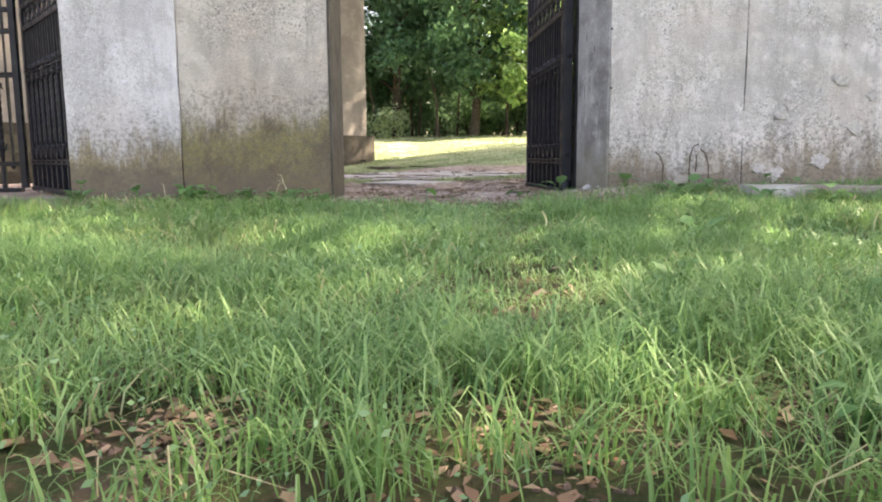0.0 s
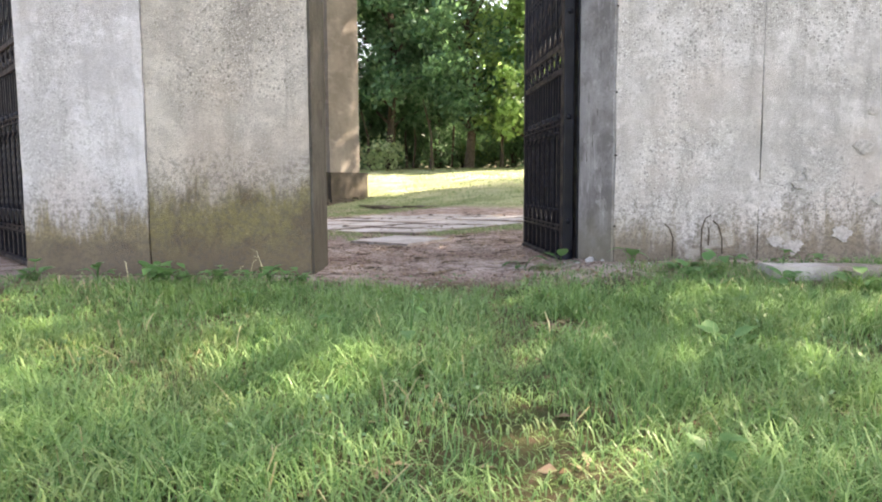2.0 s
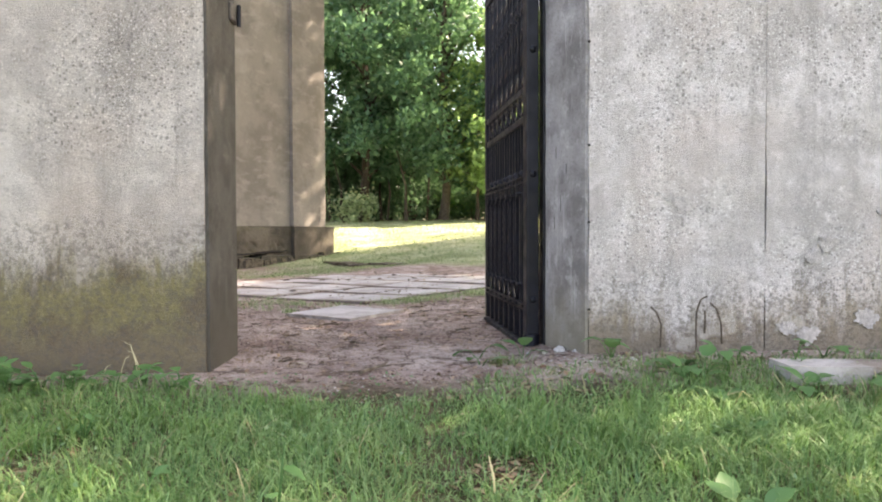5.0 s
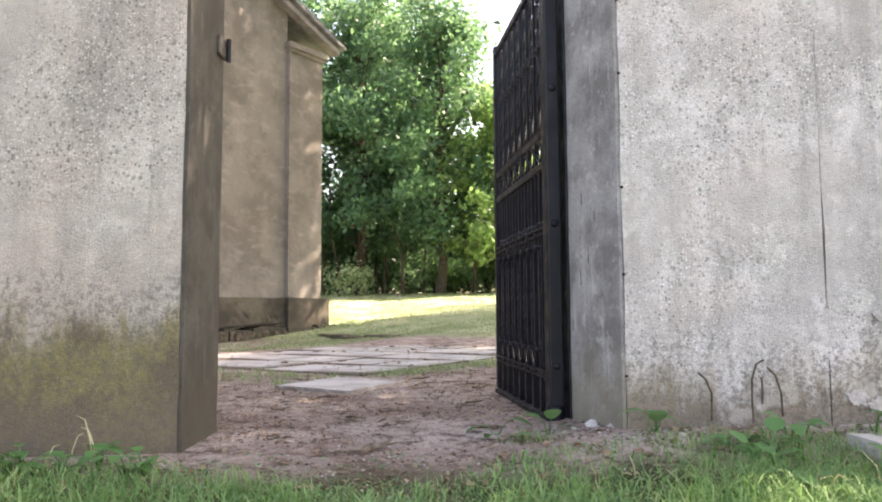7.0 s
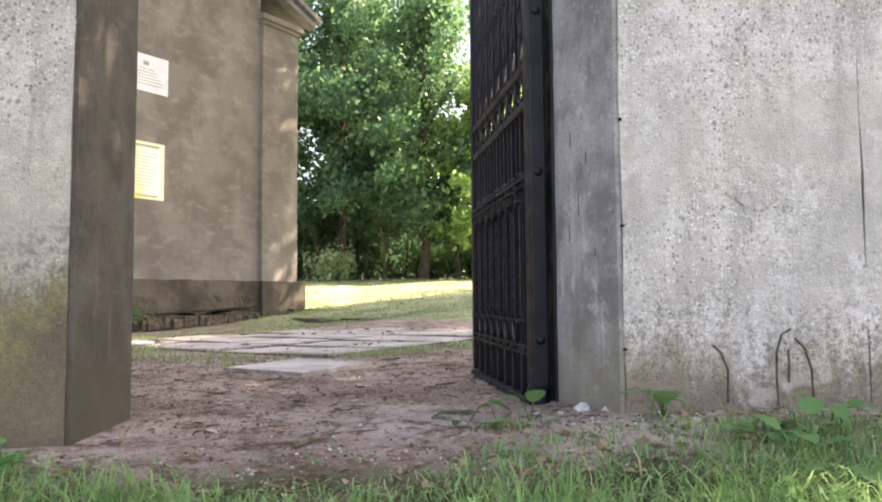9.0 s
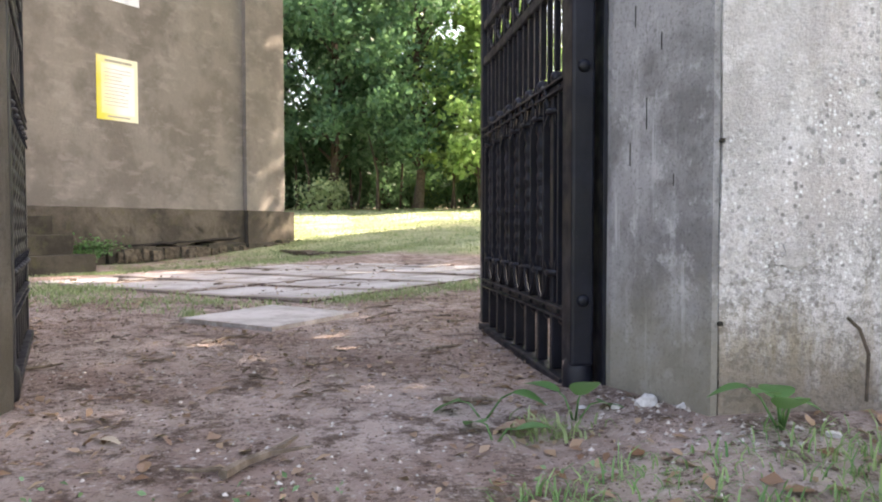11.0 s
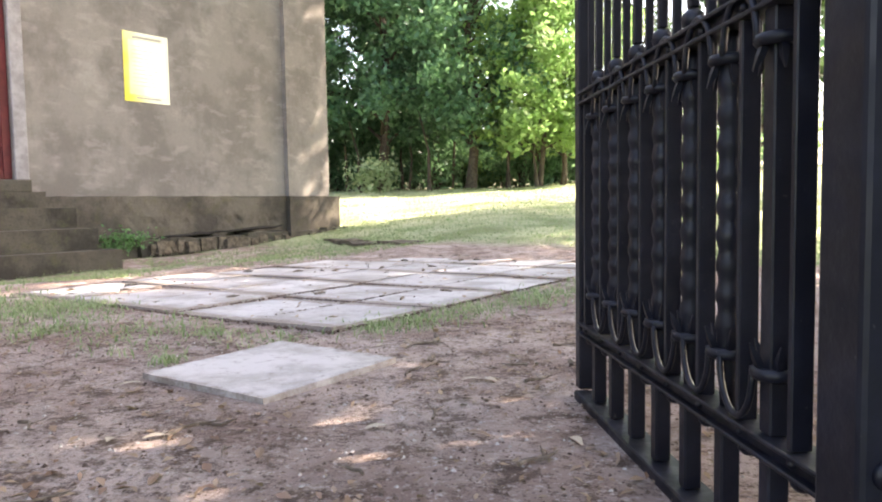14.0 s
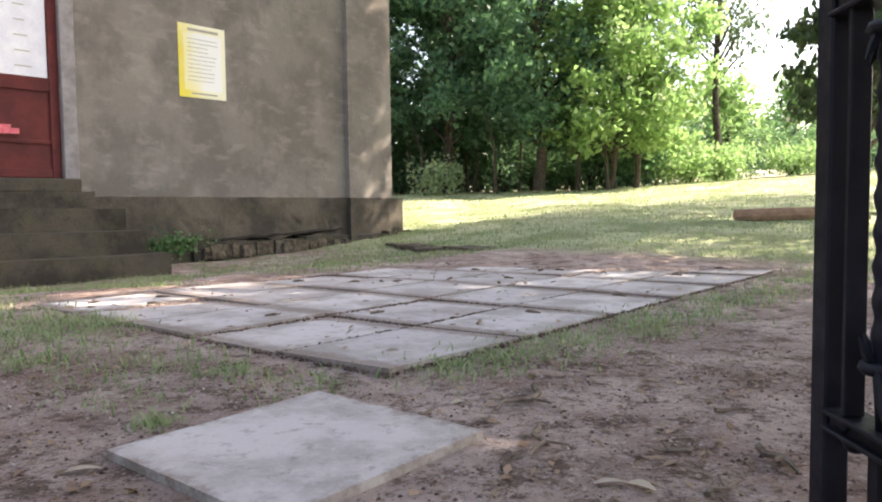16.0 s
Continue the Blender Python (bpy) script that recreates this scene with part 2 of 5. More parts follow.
def ground_material():
    m = Mat("sandy_soil", 0.95, spec=0.15)
    p = m.pos()
    x, y = m.axis(0), m.axis(1)
    soil = m.mix(m.ramp(m.noise(p, 0.9, 6, 0.65), 0.35, 0.65), (0.31, 0.222, 0.19), (0.57, 0.465, 0.42))
    soil = m.mix(m.ramp(m.noise(p, 4.5, 8, 0.8), 0.49, 0.60, 0, 0.85), soil, (0.12, 0.08, 0.062))
    soil = m.mix(m.ramp(m.noise(p, 15, 6, 0.85), 0.53, 0.62, 0, 0.75), soil, (0.10, 0.068, 0.052))
    soil = m.mix(m.ramp(m.noise(p, 34, 4, 0.75), 0.55, 0.66, 0, 0.8), soil, (0.60, 0.52, 0.48))
    soil = m.mix(m.ramp(m.cells(p, 30), 0.24, 0.10, 0, 0.7), soil, (0.085, 0.058, 0.045))
    turf = m.mix(m.ramp(m.noise(p, 1.7, 5, 0.65), 0.38, 0.66), (0.05, 0.068, 0.026), (0.10, 0.095, 0.045))
    turf = m.mix(m.ramp(m.noise(p, 2.2, 5, 0.7), 0.48, 0.62, 0, 0.6), turf, (0.22, 0.145, 0.105))
    turf = m.mix(m.ramp(m.noise(p, 12, 5, 0.7), 0.50, 0.64, 0, 0.6), turf, (0.16, 0.10, 0.075))
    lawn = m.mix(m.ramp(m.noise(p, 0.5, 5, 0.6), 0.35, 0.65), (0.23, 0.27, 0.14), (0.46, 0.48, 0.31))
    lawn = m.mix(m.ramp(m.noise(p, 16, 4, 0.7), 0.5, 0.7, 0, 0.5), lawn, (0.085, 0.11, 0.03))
    wob = m.math("MULTIPLY", m.math("SUBTRACT", m.noise(p, 0.8, 5, 0.65), 0.5), 4.0)
    front = m.ramp(m.math("ADD", y, m.math("MULTIPLY", wob, 0.25)), -1.0, -0.4)
    c = m.mix(front, turf, soil)
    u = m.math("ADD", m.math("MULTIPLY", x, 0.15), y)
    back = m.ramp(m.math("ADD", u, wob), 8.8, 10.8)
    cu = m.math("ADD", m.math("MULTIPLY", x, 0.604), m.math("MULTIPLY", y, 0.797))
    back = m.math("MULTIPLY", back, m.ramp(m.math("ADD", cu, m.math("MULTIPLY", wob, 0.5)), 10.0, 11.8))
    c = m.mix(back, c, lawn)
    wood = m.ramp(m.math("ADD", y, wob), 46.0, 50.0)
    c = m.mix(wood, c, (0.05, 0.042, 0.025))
    m.color(c)
    return m.bump(m.math("ADD", m.noise(p, 22, 6, 0.75), m.math("MULTIPLY", m.noise(p, 4, 4), 1.5)), 1.0, 0.05).m


M_GROUND = ground_material()


def leaf_material(name, a, b, dry=None, through=0.45, world_scale=0.9):
    """Thin leaf: diffuse and translucent, hue by leaf and by patch."""
    m = Mat(name, 0.45, spec=0.45)
    c = m.mix(m.island(), a, b)
    if dry:
        patch = m.ramp(m.noise(m.pos(), world_scale, 4, 0.6), 0.50, 0.70, 0, 0.75)
        c = m.mix(m.math("MULTIPLY", patch, m.ramp(m.island(), 0.2, 0.8)), c, dry)
    m.color(c)
    thin = m.node("ShaderNodeBsdfTranslucent", Color=m.mix(0.35, c, (0.34, 0.62, 0.24), "MIX"))
    both = m.node("ShaderNodeMixShader", Fac=through)
    m.t.links.new(m.b.outputs[0], both.inputs[1])
    m.t.links.new(thin.outputs[0], both.inputs[2])
    m.t.links.new(both.outputs[0], m.t.nodes["Material Output"].inputs[0])
    return m.m


M_GRASS = leaf_material("meadow_grass", (0.050, 0.160, 0.044), (0.285, 0.450, 0.175), (0.29, 0.33, 0.15), 0.35)
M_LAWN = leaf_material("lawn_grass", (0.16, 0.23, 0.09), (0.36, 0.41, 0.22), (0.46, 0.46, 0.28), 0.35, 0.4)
M_LEAF = leaf_material("broad_tree_leaf", (0.022, 0.098, 0.056), (0.140, 0.275, 0.155), (0.14, 0.285, 0.14), 0.45, 0.16)
# lit counterpart of the tree leaf: strong sunlight is put into its colour
M_LEAF_SUNLIT = leaf_material("sunlit_tree_leaf", (0.15, 0.28, 0.08), (0.31, 0.45, 0.17), None, 0.58)
M_NEEDLE = leaf_material("dark_hanging_foliage", (0.03, 0.055, 0.025), (0.06, 0.09, 0.035), None, 0.25)
M_WEED = leaf_material("weed_leaf", (0.055, 0.17, 0.05), (0.12, 0.26, 0.09), None, 0.3)


def simple(name, a, b, scale=6.0, rough=0.8, bump=0.3, local=False):
    m = Mat(name, rough)
    p = m.pos(local=local)
    c = m.mix(m.ramp(m.noise(p, scale, 5, 0.65), 0.35, 0.65), a, b)
    m.color(m.mix(m.ramp(m.noise(p, scale * 7, 4, 0.7), 0.55, 0.72, 0, 0.35), c, tuple(v * 0.6 for v in a)))
    return m.bump(m.noise(p, scale * 6, 4, 0.7), bump, 0.02).m


M_BARK = simple("dark_bark", (0.045, 0.035, 0.025), (0.095, 0.08, 0.062), 5, 0.95, 0.7)
M_DRY = leaf_material("dead_leaf", (0.16, 0.075, 0.04), (0.38, 0.26, 0.17), None, 0.1)
M_TWIG = simple("dry_twig", (0.10, 0.075, 0.055), (0.24, 0.19, 0.15), 12)
M_RUBBLE = simple("broken_plaster", (0.42, 0.40, 0.39), (0.62, 0.60, 0.59), 30)
M_RUBBLE_DARK = simple("earthy_rubble", (0.065, 0.053, 0.040), (0.17, 0.14, 0.10), 8, 0.95, 0.6)
M_ROOF = simple("grey_roof_sheet", (0.15, 0.155, 0.165), (0.25, 0.255, 0.26), 3, 0.6)
M_TRIM = simple("grey_painted_jamb", (0.23, 0.215, 0.215), (0.34, 0.32, 0.32), 3)
M_DOOR = simple("oxblood_door_paint", (0.085, 0.012, 0.014), (0.14, 0.022, 0.022), 2, 0.5, 0.1)
M_PAPER = simple("white_paper", (0.74, 0.76, 0.82), (0.84, 0.86, 0.9), 3, 0.7, 0.02)


def print_material(name, edge, wash):
    """Sun-bleached print: yellow at one side and the foot, running out to white."""
    m = Mat(name, 0.6)
    x, z = m.axis(0, True), m.axis(2, True)
    f = m.math("ADD", m.math("ADD", m.math("MULTIPLY", x, 0.62), m.math("MULTIPLY", z, 0.10)), m.math("MULTIPLY", m.noise(m.pos(local=True), 1.4, 3), 0.5))
    return m.color(m.mix(m.ramp(f, 0.22, 0.80), edge, wash)).m


M_CREAM = print_material("pale_yellow_paper", (0.85, 0.78, 0.26), (0.87, 0.89, 0.86))
M_YELLOW = print_material("yellow_print", (0.82, 0.69, 0.08), (0.87, 0.86, 0.66))
M_INK = simple("faded_ink", (0.34, 0.33, 0.26), (0.48, 0.46, 0.36), 20, 0.8, 0.0)
M_PINK = simple("red_label", (0.62, 0.10, 0.14), (0.75, 0.22, 0.24), 9, 0.6, 0.05)
M_WIRE = simple("rusty_wire", (0.05, 0.04, 0.03), (0.12, 0.09, 0.07), 20)
M_PLATE = simple("rusted_plate", (0.10, 0.09, 0.08), (0.18, 0.16, 0.14), 14)
M_VOID = simple("dark_crack", (0.012, 0.011, 0.01), (0.03, 0.026, 0.02), 8)
M_LOG = simple("cut_log", (0.22, 0.13, 0.085), (0.34, 0.21, 0.14), 6)


# ---- building blocks ----
def link(name, bm, material, parent=None, label="", smooth=False):
    me = bpy.data.meshes.new(name)
    bm.to_mesh(me)
    bm.free()
    me.materials.append(material)
    if smooth:
        me.polygons.foreach_set("use_smooth", [True] * len(me.polygons))
    ob = new(name, me)
    if parent is not None:
        ob.parent = parent
    return tagged(ob, label)


def part(name, bm, material, parent, label="", smooth=False):
    return link(name, bm, material, parent, label, smooth)


def thing(name, m, label, category, group="", kind=""):
    ob = new(name)
    ob.empty_display_size = 0.1
    ob.matrix_basis = m
    return tagged(ob, label, category, group, kind)


def box(bm, lo, hi, bevel=0.0, segments=1):
    lo, hi = Vector(lo), Vector(hi)
    made = bmesh.ops.create_cube(bm, size=1.0, matrix=Matrix.Translation((lo + hi) / 2) @ Matrix.Diagonal((*(hi - lo), 1)))
    if bevel:
        edges = list({e for v in made["verts"] for e in v.link_edges})
        bmesh.ops.bevel(bm, geom=edges, offset=bevel, segments=segments, affect="EDGES", profile=0.5)
    return bm


def cube(lo, hi, bevel=0.0, segments=1):
    return box(bmesh.new(), lo, hi, bevel, segments)


def rough_block(lo, hi, step, amount, seed=0.0):
    """A block with fine faces whose surface and arrises wander a little."""
    lo, hi = Vector(lo), Vector(hi)
    n = [max(1, round((hi[k] - lo[k]) / step)) for k in range(3)]
    bm = bmesh.new()
    seen = {}

    def vert(i, j, k):
        key = (i, j, k)
        if key not in seen:
            p = Vector((lo[a] + (hi[a] - lo[a]) * (i, j, k)[a] / n[a] for a in range(3)))
            q = p * 2.2 + Vector((seed, seed * 2, seed * 3))
            seen[key] = bm.verts.new(p + amount * noise.noise_vector(q) + 0.5 * amount * noise.noise_vector(q * 5))
        return seen[key]

    for a in range(3):
        b, c = (a + 1) % 3, (a + 2) % 3
        for side in (0, n[a]):
            for i in range(n[b]):
                for j in range(n[c]):
                    quad = []
                    for u, v in ((i, j), (i + 1, j), (i + 1, j + 1), (i, j + 1)):
                        key = [0, 0, 0]
                        key[a], key[b], key[c] = side, u, v
                        quad.append(vert(*key))
                    bm.faces.new(quad if side else quad[::-1])
    return bm


def tube(bm, points, radii, sides=6, twist=0.0):
    """A tapered tube through the points; twist in degrees a step."""
    rings = []
    pts = [Vector(p) for p in points]
    radii = radii if isinstance(radii, (list, tuple)) else [radii] * len(pts)
    for n, p in enumerate(pts):
        d = (pts[min(n + 1, len(pts) - 1)] - pts[max(n - 1, 0)]).normalized()
        u = d.orthogonal().normalized() if n == 0 else (u - d * u.dot(d)).normalized()
        w = d.cross(u)
        a0 = radians(twist * n)
        rings.append([bm.verts.new(p + radii[n] * (math.cos(a0 + 2 * math.pi * k / sides) * u + math.sin(a0 + 2 * math.pi * k / sides) * w)) for k in range(sides)])
    for r, s in zip(rings, rings[1:]):
        for k in range(sides):
            bm.faces.new((r[k], r[(k + 1) % sides], s[(k + 1) % sides], s[k]))
    bm.faces.new(rings[0][::-1])
    bm.faces.new(rings[-1])
    return bm


def strips(name, verts, rows, material):
    """Ribbons of 2 * rows points each, as one mesh."""
    count = len(verts)
    base = np.arange(count)[:, None, None] * (2 * rows)
    quad = np.array([[2 * r, 2 * r + 1, 2 * r + 3, 2 * r + 2] for r in range(rows - 1)])
    loops = (base + quad[None]).reshape(-1)
    me = bpy.data.meshes.new(name)
    me.vertices.add(count * 2 * rows)
    me.vertices.foreach_set("co", verts.astype(np.float32).reshape(-1))
    me.loops.add(len(loops))
    me.loops.foreach_set("vertex_index", loops.astype(np.int32))
    faces = len(loops) // 4
    me.polygons.add(faces)
    me.polygons.foreach_set("loop_start", (np.arange(faces) * 4).astype(np.int32))
    me.materials.append(material)
    me.update(calc_edges=True)
    me.validate()
    return me


def leaf_mesh(name, centers, sizes, material, rng, droop=0.3, ratio=0.55):
    """Pointed leaves folded along the rib, facing all ways."""
    n = len(centers)
    way = rng.normal(size=(n, 3))
    way[:, 2] -= droop
    way /= np.linalg.norm(way, axis=1)[:, None]
    side = np.cross(way, rng.normal(size=(n, 3)))
    side /= np.linalg.norm(side, axis=1)[:, None]
    face = np.cross(way, side)
    s = sizes[:, None]
    v = np.stack([centers - way * s * 0.5, centers - side * s * ratio * 0.5 + face * s * 0.12,
                  centers + side * s * ratio * 0.5 + face * s * 0.12, centers + way * s * 0.5], 1)
    return strips(name, v, 2, material)


def smooth01(v, a, b):
    t = np.clip((v - a) / (b - a), 0, 1)
    return t * t * (3 - 2 * t)


ANGLE = 52.83
CU = np.array((math.cos(radians(ANGLE)), math.sin(radians(ANGLE))))
CV = np.array((-CU[1], CU[0]))


def height(x, y):
    """The lie of the land."""
    x, y = np.asarray(x, float), np.asarray(y, float)
    z = np.interp(y, [-60, -14, -7.3, -7.0, -6.0, -4.5, -3.3, -2.0, -1.2, -0.5, 1.0, 10.0, 20.0, 46.0, 60.0, 400.0],
                  [-1.6, -1.0, -0.51, -0.48, -0.34, -0.24, -0.21, -0.15, -0.10, -0.04, -0.040, -0.038, 0.45, 1.85, 2.3, 2.3])
    low = np.interp(y, [9.0, 20.0, 30.0, 46.0, 60.0], [0.0, -0.40, -0.38, 0.0, 0.0])
    z = z + low * (1 - smooth01(x, -4.5, 1.5))
    z = z + 0.10 * smooth01(x, -0.7, 0.2) * smooth01(y, -1.6, -0.1) * (1 - smooth01(y, 0.4, 1.6))
    z = z + 0.055 * np.maximum(x - 3, 0).clip(0, 40) * smooth01(y, 14, 46)
    u, v = x * CU[0] + y * CU[1], x * CV[0] + y * CV[1]
    z = z - 0.27 * smooth01(v, 10.0, 14.5) * (1 - smooth01(u, 8.5, 14.0)) * (1 - smooth01(v, 30, 45))
    z = z + 0.10 * smooth01(u, 11, 15) * smooth01(v, 12, 16) * (1 - smooth01(y, 22, 30))
    return z + 0.02 * np.sin(2.1 * x + 0.6 * y) * np.sin(1.7 * y - 0.4 * x) * (1 - smooth01(y, -0.8, 0.6) * (1 - smooth01(y, 9, 14)))


def spread(lo, hi, mid_lo, mid_hi, step, far):
    near = np.arange(mid_lo, mid_hi + step / 2, step)
    left = mid_lo - np.geomspace(step, mid_lo - lo, far)
    right = mid_hi + np.geomspace(step, hi - mid_hi, far)
    return np.concatenate([left[::-1], near, right])


def build_ground():
    xs, ys = spread(-600, 600, -8, 6, 0.2, 26), spread(-500, 900, -9, 14, 0.2, 30)
    gx, gy = np.meshgrid(xs, ys)
    gz = height(gx, gy)
    co = np.stack([gx, gy, gz], -1).reshape(-1, 3)
    w, h = len(xs), len(ys)
    idx = np.arange(w * h).reshape(h, w)
    quads = np.stack([idx[:-1, :-1], idx[:-1, 1:], idx[1:, 1:], idx[1:, :-1]], -1).reshape(-1)
    me = bpy.data.meshes.new("ground")
    me.vertices.add(len(co))
    me.vertices.foreach_set("co", co.reshape(-1).astype(np.float32))
    me.loops.add(len(quads))
    me.loops.foreach_set("vertex_index", quads.astype(np.int32))
    me.polygons.add(len(quads) // 4)
    me.polygons.foreach_set("loop_start", (np.arange(len(quads) // 4) * 4).astype(np.int32))
    me.polygons.foreach_set("use_smooth", np.ones(len(quads) // 4, bool))
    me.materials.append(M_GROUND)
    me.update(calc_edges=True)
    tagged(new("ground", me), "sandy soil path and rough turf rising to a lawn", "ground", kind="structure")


build_ground()


# ---- the wall with its gateways ----
def build_walls():
    top, base = 3.7, -0.5
    right = link("wall_right", rough_block((0, 0.004, base), (1.325, 0.95, top), 0.11, 0.007, 1.0), M_WALL)
    tagged(right, "grey rough-cast gate pier with white flaked patches", "wall", kind="structure")
    wing = link("wall_wing", rough_block((1.335, 0.012, base), (14.0, 0.62, top), 0.14, 0.008, 2.0), M_WALL)
    tagged(wing, "weathered grey rough-cast boundary wall, stained at its foot", "wall", kind="structure")
    pier = link("wall_pier", rough_block((-4.235, -0.15, base), (-2.78, 0.50, top), 0.11, 0.008, 3.0), M_PIER)
    tagged(pier, "rough-cast gate pier with olive moss stains at its foot", "wall", kind="structure")
    pale = link("wall_pale", rough_block((-5.36, -0.165, base), (-4.245, 0.50, top), 0.11, 0.007, 4.0), M_PALE)
    tagged(pale, "pale rendered half of a pier with grey mould at its foot", "wall", kind="structure")
    far = link("wall_far", rough_block((-24.0, 0.0, base), (-9.6, 0.6, top), 0.4, 0.008, 5.0), M_WALL)
    tagged(far, "grey rough-cast boundary wall beyond the wide gate", "wall", kind="structure")
    # smooth cement linings of the jambs
    bm = rough_block((-0.022, 0.012, base), (-0.001, 0.945, top), 0.10, 0.003, 6.0)
    for v in bm.verts:
        if v.co.x < -0.011:
            v.co.x -= 0.185 * min(1.0, max(0.0, v.co.y) / 0.66)
    j = link("jamb_right", bm, M_JAMB)
    tagged(j, "smooth grey cement splay of a gate jamb", "jamb", kind="structure")
    j = link("jamb_left", rough_block((-2.779, -0.14, base), (-2.755, 0.62, top), 0.12, 0.003, 7.0), M_JAMB_SHADED)
    tagged(j, "smooth cement lining of a gate jamb, its shade put into the colour", "jamb", kind="structure")


build_walls()


# ---- the iron gate leaves ----
def ring(bm, center, radius, thick, steps=10, sides=5, axis="Z"):
    pts = []
    for k in range(steps + 1):
        a = 2 * math.pi * k / steps
        d = {"Z": (math.cos(a), math.sin(a), 0), "Y": (math.cos(a), 0, math.sin(a))}[axis]
        pts.append(Vector(center) + radius * Vector(d))
    return tube(bm, pts, thick, sides)


PITCH, COLUMNS = 0.2505, [0.352 + 0.2505 * k for k in range(7)]


def build_gate_leaf(name, m, label):
    """A leaf 2.15 m long, along its own x from the hinge post; y is its thickness."""
    g = thing(name, m, label, "gate", "gate leaves")
    post = part("hinge_post", cube((-0.05, -0.055, 0.10), (0.10, 0.055, 3.62), 0.014, 2), M_IRON, g, "broad black hinge post with rivets")
    for z in (0.40, 1.46, 2.5, 3.3):
        bm = bmesh.new()
        bmesh.ops.create_uvsphere(bm, u_segments=10, v_segments=6, radius=0.03, matrix=pose(-0.052, 0.0, z) @ Matrix.Diagonal((0.6, 1, 1, 1)))
        part("rivet", bm, M_IRON, post, smooth=True)
    bm = bmesh.new()
    tube(bm, [(0.02, 0, -0.06), (0.02, 0, 0.0), (0.02, 0, 0.085), (0.02, 0, 0.125)], [0.066, 0.072, 0.072, 0.058], 14)
    part("pivot_shoe", bm, M_IRON, post, "round shoe under the hinge post", smooth=True)
    part("end_stile", cube((2.07, -0.035, 0.013), (2.15, 0.035, 3.62), 0.006), M_IRON, g)
    rails = (("bottom_rail", -0.036, 0.012, 0.064), ("lower_rail", 0.296, 0.346, 0.024), ("middle_rail", 1.397, 1.449, 0.024),
             ("frieze_rail", 1.925, 1.985, 0.028), ("upper_rail", 2.185, 2.245, 0.028), ("top_rail", 3.50, 3.57, 0.03))
    for n, z0, z1, d in rails:
        bm = cube((0.096, -d, z0), (2.069, d, z1), 0.006)
        if n in ("lower_rail", "middle_rail"):
            # a channel: thin flanges stand out above and below the web
            box(bm, (0.096, -d - 0.026, z0 - 0.004), (2.069, d + 0.026, z0 + 0.008), 0.003)
            box(bm, (0.096, -d - 0.026, z1 - 0.008), (2.069, d + 0.026, z1 + 0.004), 0.003)
        r = part(n, bm, M_IRON, g)
        if n in ("lower_rail", "middle_rail"):
            for k in range(8):
                bm = bmesh.new()
                q = 0.352 + PITCH * (k - 0.5)
                bmesh.ops.create_uvsphere(bm, u_segments=8, v_segments=6, radius=0.013, matrix=pose(q, d + 0.003, (z0 + z1) / 2))
                part("rivet", bm, M_IRON, r, smooth=True)
    for s in COLUMNS:
        part("foot_bar", cube((s - 0.025, -0.028, 0.013), (s + 0.025, 0.028, 0.291), 0.005), M_IRON, g)
        bm = bmesh.new()
        zs = [0.351, 0.43, 0.49] + [0.56 + 0.01375 * k for k in range(53)] + [1.30, 1.36, 1.392]
        if s < 0.4:
            # the bar next to the hinge post is plain
            box(bm, (s - 0.027, -0.027, zs[0]), (s + 0.027, 0.027, zs[-1]), 0.004)
        else:
            tube(bm, [(s, 0, z) for z in zs], [0.022, 0.026, 0.031] + [0.0335 + 0.004 * math.sin(2 * math.pi * k / 6.1) for k in range(53)] + [0.031, 0.026, 0.022], 8)
        col = part("plain_column" if s < 0.4 else "twisted_column", bm, M_IRON, g, smooth=s > 0.4)
        for z in (0.505, 1.315):
            bm = bmesh.new()
            ring(bm, (s, 0, z), 0.046, 0.017, 14, 6)
            part("collar", bm, M_IRON, col, smooth=True)
            bm = bmesh.new()
            up = 1 if z < 1 else -1
            for k in range(5):
                a = k * math.pi * 0.4 + 0.3
                d = Vector((math.cos(a), math.sin(a), 0))
                c = Vector((s, 0, z))
                tube(bm, [c + d * 0.034, c + d * 0.050 + Vector((0, 0, 0.04 * up)), c + d * 0.066 + Vector((0, 0, 0.075 * up))], [0.013, 0.012, 0.003], 4)
            part("leaf_collar", bm, M_IRON, col)
        bm = bmesh.new()
        bmesh.ops.create_uvsphere(bm, u_segments=10, v_segments=6, radius=0.038, matrix=pose(s, 0, 1.487))
        part("stud", bm, M_IRON, g, smooth=True)
        part("frieze_bar", cube((s - 0.016, -0.016, 1.524), (s + 0.016, 0.016, 1.9245), 0.004), M_IRON, g)
        bm = bmesh.new()
        ring(bm, (s, 0, 2.085), 0.074, 0.014, 14, 5, "Y")
        part("frieze_ring", bm, M_IRON, g, smooth=True)
        # upper panel: bar with paired scrolls
        bm = bmesh.new()
        tube(bm, [(s, 0, 2.246 + 0.05 * k) for k in range(26)], 0.019, 4, 20)
        bar = part("upper_bar", bm, M_IRON, g)
        for side in (-1, 1):
            bm = bmesh.new()
            pts = []
            for k in range(22):
                t = k / 21
                r = 0.075 * (1 - 0.75 * t)
                a = 200 + 560 * t
                pts.append((s + side * (0.03 + 0.028 + r * math.cos(radians(a))), 0, 2.98 + 0.02 * t + r * math.sin(radians(a))))
            tube(bm, [(s + side * 0.022, 0, 2.45), (s + side * 0.07, 0, 2.66), (s + side * 0.03, 0, 2.86)] + pts, 0.010, 4)
            part("scroll", bm, M_IRON, bar)
